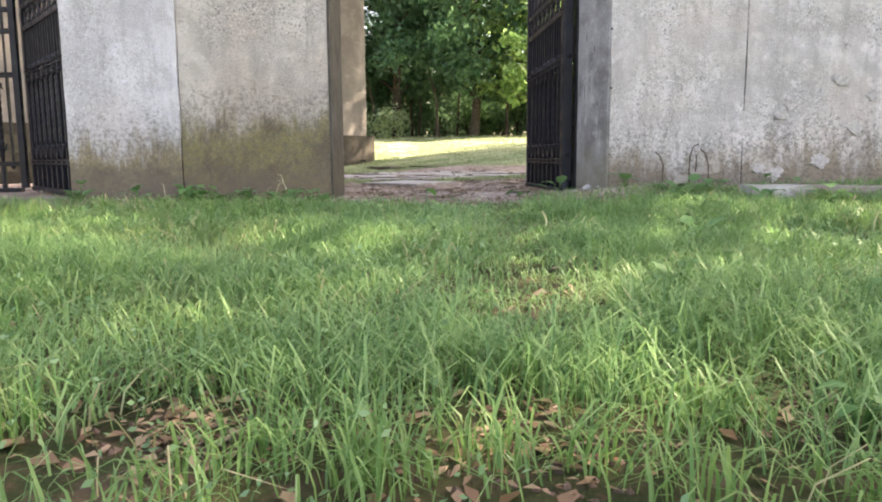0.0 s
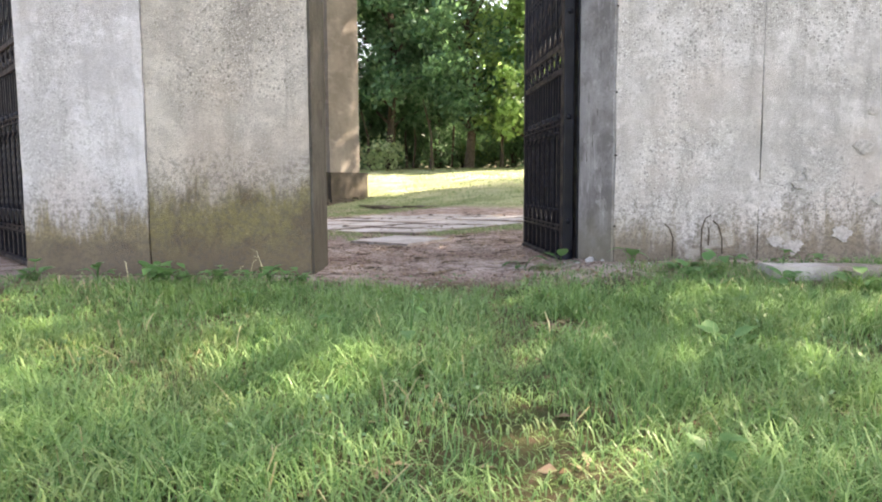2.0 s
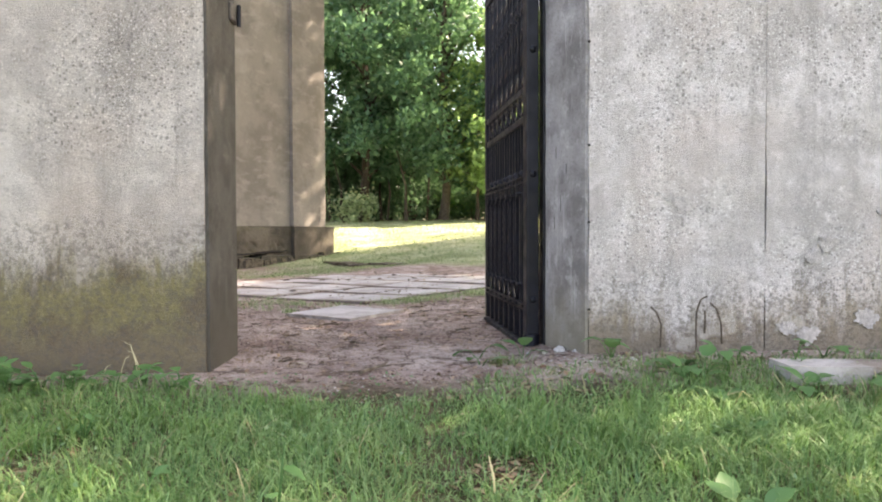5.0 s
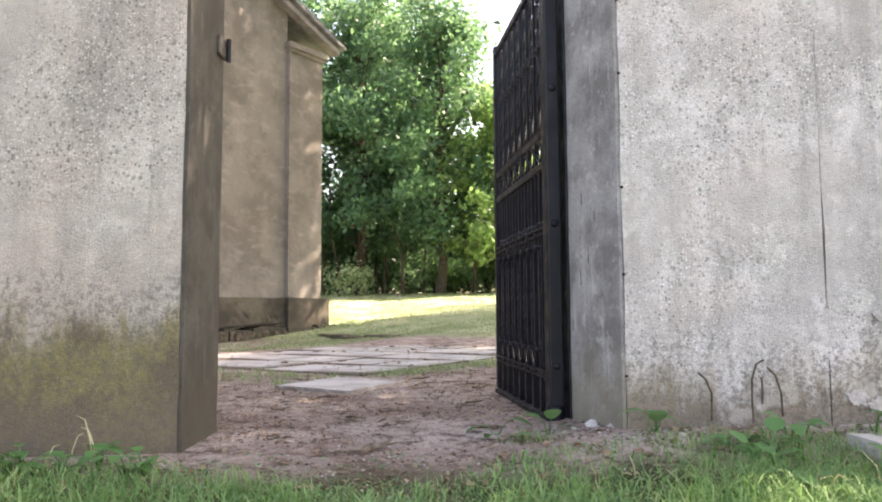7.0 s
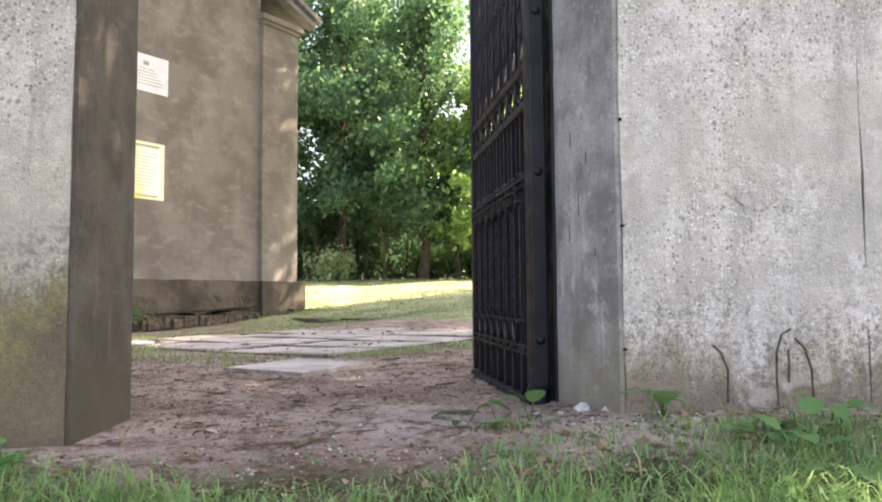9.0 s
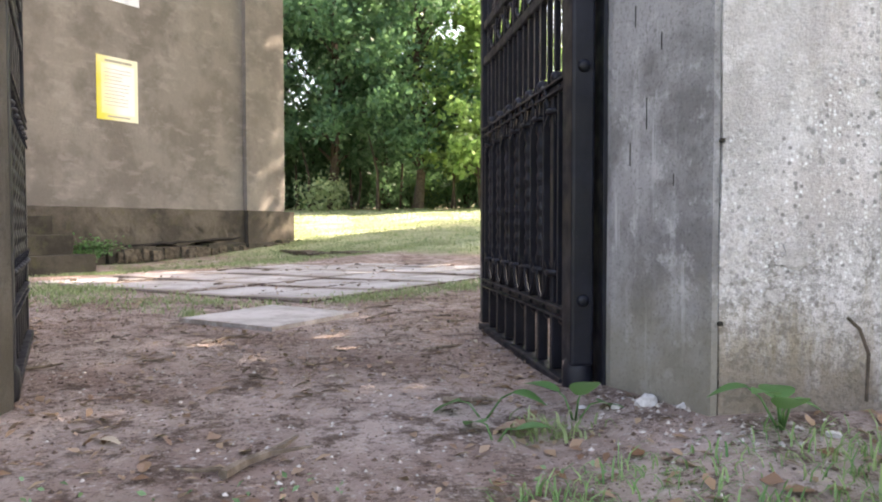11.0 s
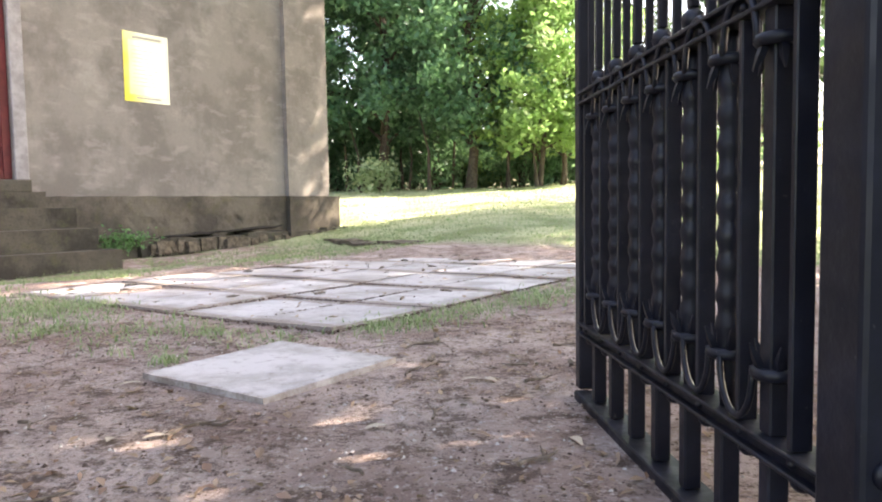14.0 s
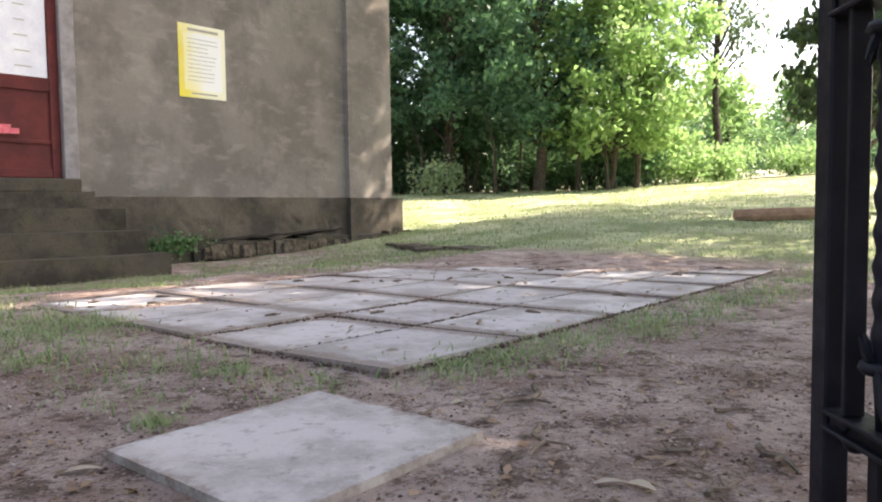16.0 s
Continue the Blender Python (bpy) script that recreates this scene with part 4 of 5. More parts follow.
def build_grass():
    rng = np.random.default_rng(5)
    # rough meadow before the wall
    n = 250000
    x = rng.uniform(-7.2, 5.0, n)
    y = -0.15 - 8.2 * rng.uniform(0, 1, n) ** 0.9
    pn = patchy(x, y, 0.9, 3.0)
    bare = smooth01(y - np.interp(x, [-8, -5.4, -3.6, -2.8, -2.2, -1.5, -0.9, -0.5, 0.2, 1.4, 5], [-0.35, -0.48, -0.56, -0.60, -0.75, -1.0, -0.60, -0.28, -0.28, -0.25, -0.2]), -0.22, 0.1)
    keep = (rng.uniform(0, 1, n) > bare) & (rng.uniform(-0.75, 0.6, n) < pn + 0.25 - 0.75 * smooth01(-y, 5.2, 5.7)) & ~((x > -5.4) & (x < -2.75) & (y > -0.2))
    x, y, pn = x[keep], y[keep], pn[keep]
    short = np.interp(y, [-8.5, -6.5, -5.0, -2.5, -1.2, -0.2], [0.18, 0.19, 0.20, 0.18, 0.14, 0.10])
    for bx, by, br in BARE:
        gap = rng.uniform(0.55, 1.25, len(x)) * br
        worn = np.hypot(x - bx, (y - by) * 1.3) < gap
        short = np.where(worn, short * np.where(rng.uniform(0, 1, len(x)) < 0.75, 0.06, 0.4), short)
    length = short * rng.uniform(0.45, 1.5, len(x)) * (1 + 0.6 * pn)
    trodden = np.abs(x - np.interp(y, TRACK_Y, TRACK_X))
    near = ((y > -5.1) | (y < -6.75))
    length = np.where((trodden < 0.30) & near, np.minimum(length, 0.16), length)
    length = np.where((trodden < 0.13) & near, np.minimum(length, 0.08), length)
    blades("meadow_grass", np.column_stack([x, y]), length, rng.uniform(0.003, 0.0085, len(x)), M_GRASS, rng, "long uncut meadow grass with dry stalks before the wall", 1.25)
    # the meadow thins out to the sides and behind
    n = 46000
    ox, oy = rng.uniform(-15, 13, n), rng.uniform(-16, -0.6, n)
    out = np.maximum(np.maximum(-7.2 - ox, ox - 5.0), -8.3 - oy)
    ok = (out > 0) & (rng.uniform(0, 1, n) > smooth01(out, 0.0, 7.5)) & (patchy(ox, oy, 0.9, 3.0) > rng.uniform(-0.85, 0.5, n))
    pts = np.column_stack([ox, oy])[ok]
    blades("meadow_verge", pts, rng.uniform(0.09, 0.28, len(pts)), rng.uniform(0.006, 0.014, len(pts)), M_GRASS, rng, "meadow grass thinning out beside the track", 1.0)
    # taller tufts and fallen straw among it
    tx, ty = rng.uniform(-6.8, 4.5, 400), rng.uniform(-7.0, -1.0, 400)
    pts = np.concatenate([np.column_stack([a + rng.normal(0, 0.07, 60), b + rng.normal(0, 0.07, 60)]) for a, b in zip(tx, ty) if abs(a + 1.3) > 0.5 or -6.6 < b < -5.2])
    blades("grass_tufts", pts, rng.uniform(0.11, 0.27, len(pts)), rng.uniform(0.004, 0.010, len(pts)), M_TUFT, rng, "fresh green tufts of taller grass", 1.0)
    n = 6000
    sx, sy = rng.uniform(-6.8, 4.5, n), rng.uniform(-7.2, -0.9, n)
    keep = (patchy(sx, sy, 1.3, 17.0) > rng.uniform(-0.15, 0.6, n))
    pts = np.column_stack([sx, sy])[keep & (np.abs(sx - np.interp(sy, TRACK_Y, TRACK_X)) > 0.2)]
    blades("dry_grass", pts, rng.uniform(0.10, 0.34, len(pts)), rng.uniform(0.004, 0.009, len(pts)), M_DRYGRASS, rng, "dry straw-coloured blades lying in the meadow", 1.25)
    # short lawn beyond the paving
    n = 60000
    d = rng.uniform(0, 1, n) ** 1.25
    y = 9.5 + d * 37.5
    x = rng.uniform(-0.32, 0.62, n) * (y + 2.0)
    u, v = x * CU[0] + y * CU[1], x * CV[0] + y * CV[1]
    keep = ~((u < 15.0) & (v > 16.7)) & ~((u > 2.2) & (u < 10.9) & (v > 4.3) & (v < 10.2)) & (patchy(x, y, 0.45, 9.0) > rng.uniform(-0.9, 0.25, n))
    x, y = x[keep], y[keep]
    grow = 1 + (y - 9.5) / 45
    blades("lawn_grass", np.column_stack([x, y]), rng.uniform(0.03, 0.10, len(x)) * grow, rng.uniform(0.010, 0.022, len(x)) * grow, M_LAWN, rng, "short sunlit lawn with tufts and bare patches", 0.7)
    # tufts round the paving and along the chapel foot
    pts = []
    for k in range(440):
        kind = rng.uniform()
        if kind < 0.58:
            u, v = rng.uniform(1.0, 15.0), rng.normal(14.4, 1.3)
        elif kind < 0.70:
            u, v = rng.uniform(2.6, 10.5), 4.35 - abs(rng.normal(0, 0.22))
        elif kind < 0.85:
            u, v = 2.25 - abs(rng.normal(0, 0.5)), rng.uniform(4.6, 12.0)
        else:
            u, v = rng.uniform(2.0, 12.0), rng.uniform(10.1, 13.5)
        c = CU * u + CV * v
        for q in range(int(rng.uniform(15, 70))):
            pts.append(c + rng.normal(0, 0.20, 2))
    for cx, cy, r, q in ((-4.67, 6.38, 0.10, 130), (-4.35, 4.95, 0.22, 260), (-2.90, 3.74, 0.05, 60), (-2.98, 4.75, 0.10, 90), (-1.75, 4.95, 0.10, 70), (-1.45, 5.25, 0.07, 50), (-0.60, 0.10, 0.09, 90),
                         (-5.3, 5.6, 0.3, 300), (-4.9, 5.9, 0.25, 200), (-0.3, 6.9, 0.25, 160), (0.6, 8.0, 0.3, 200)):
        pts += [np.array((cx, cy)) + rng.normal(0, r, 2) for k in range(q)]
    xy = np.array(pts)
    keep = ~((xy @ CU < 6.9) & (xy @ CV > 14.5)) & (xy @ CV < 16.85)
    xy = xy[keep]
    blades("verge_tufts", xy, rng.uniform(0.03, 0.13, len(xy)), rng.uniform(0.006, 0.014, len(xy)), M_LAWN, rng, "yellow-green grass tufts round the paving", 1.1)


build_grass()


# ---- paving ----
def slab_mesh(seed, w, d, h=0.10):
    bm = rough_block((-w / 2, -d / 2, -h), (w / 2, d / 2, 0.0), 0.6, 0.008, seed)
    bmesh.ops.bevel(bm, geom=[e for e in bm.edges if len(e.link_faces) == 2 and e.calc_face_angle(0) > 1.0], offset=0.012, segments=1, affect="EDGES")
    me = bpy.data.meshes.new("slab")
    bm.to_mesh(me)
    bm.free()
    me.materials.append(M_SLAB)
    return me


PAVING = pose(2.48, 4.43, 0.0, -0.3, -0.15, 2.8)


def build_paving():
    rng = random.Random(3)
    t = thing("paving_slab", CHAPEL @ pose(1.466, 3.845, -0.004, 0.2, -0.3, 3.4), "single pale concrete paving slab on sandy soil", "paving slab")
    ob = new("slab", slab_mesh(50.0, 1.05, 1.0, 0.09))
    ob.parent = t
    pav = thing("pavement", CHAPEL @ PAVING, "sunken concrete slab paving with earth in its joints", "pavement", kind="structure")
    kinds = [slab_mesh(60.0 + k, 1.275, 0.965, 0.11) for k in range(5)]
    for i in range(6):
        for j in range(5):
            ob = new("slab", kinds[rng.randrange(5)])
            ob.parent = pav
            ob.matrix_basis = pose(0.66 + 1.32 * i, 0.50 + 1.01 * j, -0.010 + rng.uniform(-0.014, 0.014), rng.uniform(-0.8, 0.8), rng.uniform(-0.8, 0.8), rng.uniform(-1.2, 1.2) + 180 * rng.randrange(2))


build_paving()


# ---- small things ----
def flat_leaves(name, xy, sizes, material, rng, label, category, lift=0.008):
    """Fallen leaves and scraps lying about level on the ground."""
    n = len(xy)
    c = np.column_stack([xy, height(xy[:, 0], xy[:, 1]) + lift])
    a = rng.uniform(0, 2 * math.pi, n)
    tilt = rng.normal(0, 0.22, (n, 2))
    way = np.column_stack([np.cos(a), np.sin(a), tilt[:, 0]])
    side = np.column_stack([-np.sin(a), np.cos(a), tilt[:, 1]])
    s = sizes[:, None]
    r = rng.uniform(0.25, 0.7, n)[:, None]
    lift_v = np.array([0, 0, 1.0])
    v = np.stack([c - way * s * 0.5, c - side * s * r * 0.5 + lift_v * s * 0.12, c + side * s * r * 0.5 + lift_v * s * 0.10, c + way * s * 0.5], 1)
    return tagged(new(name, strips(name, v, 2, material)), label, category, kind="stuff")


def pebbles(name, xy, sizes, material, rng, label, lift=0.0):
    """Small angular stones, each an uneven octahedron."""
    n = len(xy)
    c = np.column_stack([xy, height(xy[:, 0], xy[:, 1]) + lift])
    d = np.array([[1, 0, 0], [0, 1, 0], [-1, 0, 0], [0, -1, 0], [0, 0, 0.8], [0, 0, -0.8]], float)
    v = c[:, None] + d[None] * sizes[:, None, None] * rng.uniform(0.5, 1.2, (n, 6, 1))
    a = rng.uniform(0, 2 * math.pi, n)
    rel = v - c[:, None]
    x = rel[..., 0] * np.cos(a)[:, None] - rel[..., 1] * np.sin(a)[:, None]
    y = rel[..., 0] * np.sin(a)[:, None] + rel[..., 1] * np.cos(a)[:, None]
    v = np.stack([x, y, rel[..., 2]], -1) + c[:, None]
    tri = np.array([[0, 1, 4], [1, 2, 4], [2, 3, 4], [3, 0, 4], [1, 0, 5], [2, 1, 5], [3, 2, 5], [0, 3, 5]])
    faces = (np.arange(n)[:, None, None] * 6 + tri[None]).reshape(-1, 3)
    me = bpy.data.meshes.new(name)
    me.from_pydata(v.reshape(-1, 3).tolist(), [], faces.tolist())
    me.materials.append(material)
    return tagged(new(name, me), label, "pebbles", kind="stuff")


def scatter():
    rng = np.random.default_rng(21)
    n = 20000
    x, y = rng.uniform(-5.2, 2.2, n), rng.uniform(-1.3, 6.6, n)
    u, v = x * CU[0] + y * CU[1], x * CV[0] + y * CV[1]
    ok = ~((u > 2.3) & (v > 4.3)) & ~((u > 0.85) & (u < 2.1) & (v > 3.25) & (v < 4.5)) & ~((x < -2.7) & (y < 0.6) & (y > -0.2)) & ~((x > -0.05) & (y < 0.95) & (y > -0.03))
    clump = patchy(x, y, 1.1, 5.0) > rng.uniform(-0.5, 0.45, n)
    xy = np.column_stack([x, y])[ok & clump]
    flat_leaves("leaf_litter", xy, 0.014 + 0.06 * rng.uniform(0, 1, len(xy)) ** 2.5, M_DRY, rng, "brown leaf litter and bark scraps on the soil", "leaf litter")
    xy = np.column_stack([x, y])[ok & ~clump][:2600] + 0.02
    pebbles("grit", xy, rng.uniform(0.005, 0.014, len(xy)), M_GRIT, rng, "pale grit and small stones in the sandy soil")
    # low clover and small herbs through the grass, dead leaves under it
    n = 42000
    x, y = rng.uniform(-6.8, 4.6, n), rng.uniform(-7.1, -0.3, n)
    keep = (patchy(x, y, 0.8, 23.0) > rng.uniform(-0.25, 0.7, n)) & ((np.abs(x - np.interp(y, TRACK_Y, TRACK_X)) > 0.16) | (np.abs(y + 5.9) < 0.8)) & ~((x > -5.4) & (x < -2.7) & (y > -0.3))
    x, y = x[keep], y[keep]
    c = np.column_stack([x, y, height(x, y) + 0.02 + 0.16 * rng.uniform(0, 1, len(x)) ** 1.6 * smooth01(-y, 0.2, 2.5)])
    tagged(new("meadow_herbs", leaf_mesh("meadow_herbs", c, rng.uniform(0.012, 0.034, len(x)), M_HERB, rng, -0.2, 0.5)), "small-leaved clover and herbs among the grass", "herbs", kind="stuff")
    n = 2600
    x, y = rng.uniform(-6.0, 4.0, n), rng.uniform(-6.9, -0.2, n)
    keep = ~((x > -5.4) & (x < -2.7) & (y > -0.3))
    xy = np.column_stack([x, y])[keep]
    flat_leaves("meadow_litter", xy, rng.uniform(0.03, 0.09, len(xy)), M_DRY, rng, "red-brown dead leaves lying under the grass", "leaf litter")
    # dead bits on the worn spots of the meadow
    q = np.concatenate([np.column_stack([bx + rng.normal(0, br * 0.6, 200), by + rng.normal(0, br * 0.5, 200)]) for bx, by, br in BARE])
    flat_leaves("worn_litter", q, rng.uniform(0.015, 0.06, len(q)), M_DRY, rng, "brown dead bits on worn soil in the meadow", "leaf litter", 0.012)
    pebbles("worn_crumbs", q[::-1] + 0.013, rng.uniform(0.006, 0.018, len(q)), M_CRUMB, rng, "dark crumbs of earth on worn spots in the meadow")
    # scraps on the paving and its joints
    def on_paving(a, b):
        m = CHAPEL @ PAVING
        return np.array([m @ Vector((p, q, 0.0)) for p, q in zip(a, b)])
    n = 300
    q = on_paving(rng.uniform(0.1, 7.5, n), rng.uniform(0.1, 4.9, n))
    flat_leaves("paving_litter", q[:, :2], rng.uniform(0.03, 0.10, n), M_DRY, rng, "dead leaves and bits of bark on the slabs", "leaf litter", q[:, 2] + 0.004 - height(q[:, 0], q[:, 1]))
    # earth and scraps in the joints
    pts = []
    for i in range(7):
        pts.append(on_paving(1.32 * i + rng.normal(0, 0.020, 520), rng.uniform(0, 5.05, 520)))
    for j in range(6):
        pts.append(on_paving(rng.uniform(0, 7.8, 760), 1.01 * j - 0.005 + rng.normal(0, 0.020, 760)))
    q = np.concatenate(pts)
    pebbles("joint_earth", q[:, :2], rng.uniform(0.006, 0.020, len(q)), M_CRUMB, rng, "dark crumbly earth filling the paving joints", q[:, 2] - 0.024 - height(q[:, 0], q[:, 1]))
    # dark crumbs all over the soil
    n = 11000
    x, y = rng.uniform(-4.6, 0.6, n), rng.uniform(-1.2, 5.6, n)
    u, v = x * CU[0] + y * CU[1], x * CV[0] + y * CV[1]
    ok = ~((u > 2.35) & (v > 4.3)) & ~((u > 0.88) & (u < 2.0) & (v > 3.27) & (v < 4.4)) & ~((x < -2.7) & (y < 0.7) & (y > -0.25)) & ~((x > -0.05) & (y < 1.0) & (y > -0.03))
    ok &= patchy(x, y, 1.6, 31.0) > rng.uniform(-0.5, 0.5, n)
    xy = np.column_stack([x, y])[ok]
    pebbles("soil_crumbs", xy, 0.004 + 0.011 * rng.uniform(0, 1, len(xy)) ** 2, M_CRUMB, rng, "dark crumbs of earth and bark on the path")
    # crumbs of render under the right-hand pier
    n = 240
    x, y = rng.normal(0.05, 0.28, n), rng.uniform(-0.35, 0.5, n)
    ok = ~((x > -0.03) & (y > -0.03))
    xy = np.column_stack([x, y])[ok]
    xy2 = np.column_stack([rng.uniform(0.8, 2.2, 150), rng.uniform(-0.42, -0.05, 150)])
    xy = np.concatenate([xy, xy2])
    pebbles("render_crumbs", xy, rng.uniform(0.004, 0.015, len(xy)), M_GRIT, rng, "pale crumbs of fallen render at the wall foot")


def leaf_blade(bm, root, way, length, width, arch=0.25):
    """One broad leaf with a rib, round in the middle and pointed."""
    way = Vector(way).normalized()
    side = way.cross(Vector((0, 0, 1))).normalized()
    ring = []
    for k in range(6):
        t = k / 5
        w = width * 0.5 * math.sin(math.pi * min(1.0, 0.08 + 0.92 * t) ** 0.8) if k < 5 else 0.004
        mid = Vector(root) + way * length * t + Vector((0, 0, arch * length * (t - t * t * 1.1)))
        ring.append((bm.verts.new(mid - side * w + Vector((0, 0, 0.18 * w))), bm.verts.new(mid), bm.verts.new(mid + side * w + Vector((0, 0, 0.18 * w)))))
    for a, b in zip(ring, ring[1:]):
        bm.faces.new((a[0], a[1], b[1], b[0]))
        bm.faces.new((a[1], a[2], b[2], b[1]))
    return bm


def weed(x, y, leaves, size, high, seed, label="low broad-leaved weed in the grass"):
    rng = random.Random(seed)
    if y < -0.3 and abs(x - float(np.interp(y, TRACK_Y, TRACK_X))) < 0.5:
        x += 1.0
    t = thing("weed", ground_pose(x, y), label, "weed", "broad-leaved weeds")
    for k in range(leaves):
        a = k * 2.4 + rng.uniform(-0.5, 0.5)
        out = size * rng.uniform(0.25, 0.9)
        tip = Vector((out * math.cos(a), out * math.sin(a), high * rng.uniform(0.35, 1.0)))
        bm = tube(bmesh.new(), [(0, 0, -0.02), tip * 0.6 + Vector((0, 0, 0.02)), tip * 1.02], [0.006, 0.004, 0.003], 4)
        leaf_blade(bm, tip, (math.cos(a), math.sin(a), rng.uniform(-0.6, 0.6)), size * rng.uniform(0.7, 1.15), size * rng.uniform(0.6, 0.9))
        part("leaf", bm, M_WEED, t, smooth=True)


def weeds():
    rng = random.Random(31)
    weed(-0.80, 0.36, 2, 0.15, 0.13, 1, "broad-leaved seedling on the soil beside the gate")
    weed(-0.46, 0.24, 3, 0.15, 0.14, 2, "broad-leaved seedling on the soil beside the gate")
    weed(-0.80, 0.05, 2, 0.13, 0.08, 3, "broad-leaved seedling on the soil beside the gate")
    weed(0.12, -0.20, 5, 0.14, 0.16, 4)
    weed(-0.02, -2.62, 12, 0.13, 0.12, 5, "large grey-green weed lying in the grass")
    weed(1.55, -1.30, 5, 0.15, 0.22, 6)
    weed(-1.78, -2.65, 4, 0.10, 0.34, 7, "tall pale weed with an open seed head")
    for k in range(16):
        weed(rng.uniform(0.15, 1.7), rng.uniform(-1.25, -0.22), rng.randrange(3, 6), rng.uniform(0.09, 0.16), rng.uniform(0.05, 0.15), 40 + k)
    for k in range(18):
        weed(rng.uniform(-5.2, -2.75), rng.uniform(-0.80, -0.38), rng.randrange(6, 10), rng.uniform(0.08, 0.13), rng.uniform(0.05, 0.18), 70 + k, "leafy weed at the foot of the mossy pier")
    for k in range(24):
        weed(rng.uniform(-5.5, 3.0), rng.uniform(-6.3, -1.2), rng.randrange(4, 7), rng.uniform(0.05, 0.09), rng.uniform(0.08, 0.18), 100 + k)
    # dry pale stalks before the pier
    for k in range(5):
        x, y = rng.uniform(-5.3, -2.9), rng.uniform(-0.75, -0.35)
        t = thing("dry_stalk", ground_pose(x, y), "dry bent straw-coloured stalk before the pier", "stalk", "dry stalks")
        h, l = rng.uniform(0.14, 0.28), rng.uniform(-0.12, 0.12)
        tube_bm = tube(bmesh.new(), [(0, 0, -0.02), (l * 0.25, 0, h * 0.5), (l * 0.7, 0.02, h * 0.9), (l * 1.3, 0.04, h * 0.97)], [0.0045, 0.004, 0.003, 0.0015], 4)
        part("stem", tube_bm, M_STRAW, t)
    # the green plant growing on the chapel footing
    t = thing("wall_plant", CHAPEL @ pose(7.35, 16.50, -0.03), "small dark green plant growing at the chapel plinth", "plant")
    rng2 = np.random.default_rng(6)
    pts = rng2.normal(size=(420, 3)) * np.array([0.36, 0.10, 0.12]) + np.array([0, 0, 0.20])
    ob = new("foliage", leaf_mesh("foliage", pts, rng2.uniform(0.05, 0.12, 420), M_WEED, rng2))
    ob.parent = t


def twig(x0, y0, x1, y1, r, seed, label="dry forked twig on the soil"):
    rng = random.Random(seed)
    t = thing("twig", Matrix.Translation((x0, y0, float(height(x0, y0)) + r)), label, "twig", "fallen twigs")
    bm = bmesh.new()
    d = Vector((x1 - x0, y1 - y0, 0))
    side = Vector((-d.y, d.x, 0))
    pts = [d * f + side * rng.uniform(-0.12, 0.12) + Vector((0, 0, rng.uniform(0, 0.012))) for f in (0, 0.25, 0.5, 0.75, 1)]
    tube(bm, pts, [r, r * 0.9, r * 0.8, r * 0.6, r * 0.3], 5)
    part("stem", bm, M_TWIG, t)
    bm = bmesh.new()
    tube(bm, [pts[2], pts[2] + d * 0.2 + side * 0.28 * rng.choice((-1, 1)) + Vector((0, 0, 0.02))], [r * 0.6, r * 0.25], 4)
    part("fork", bm, M_TWIG, t)


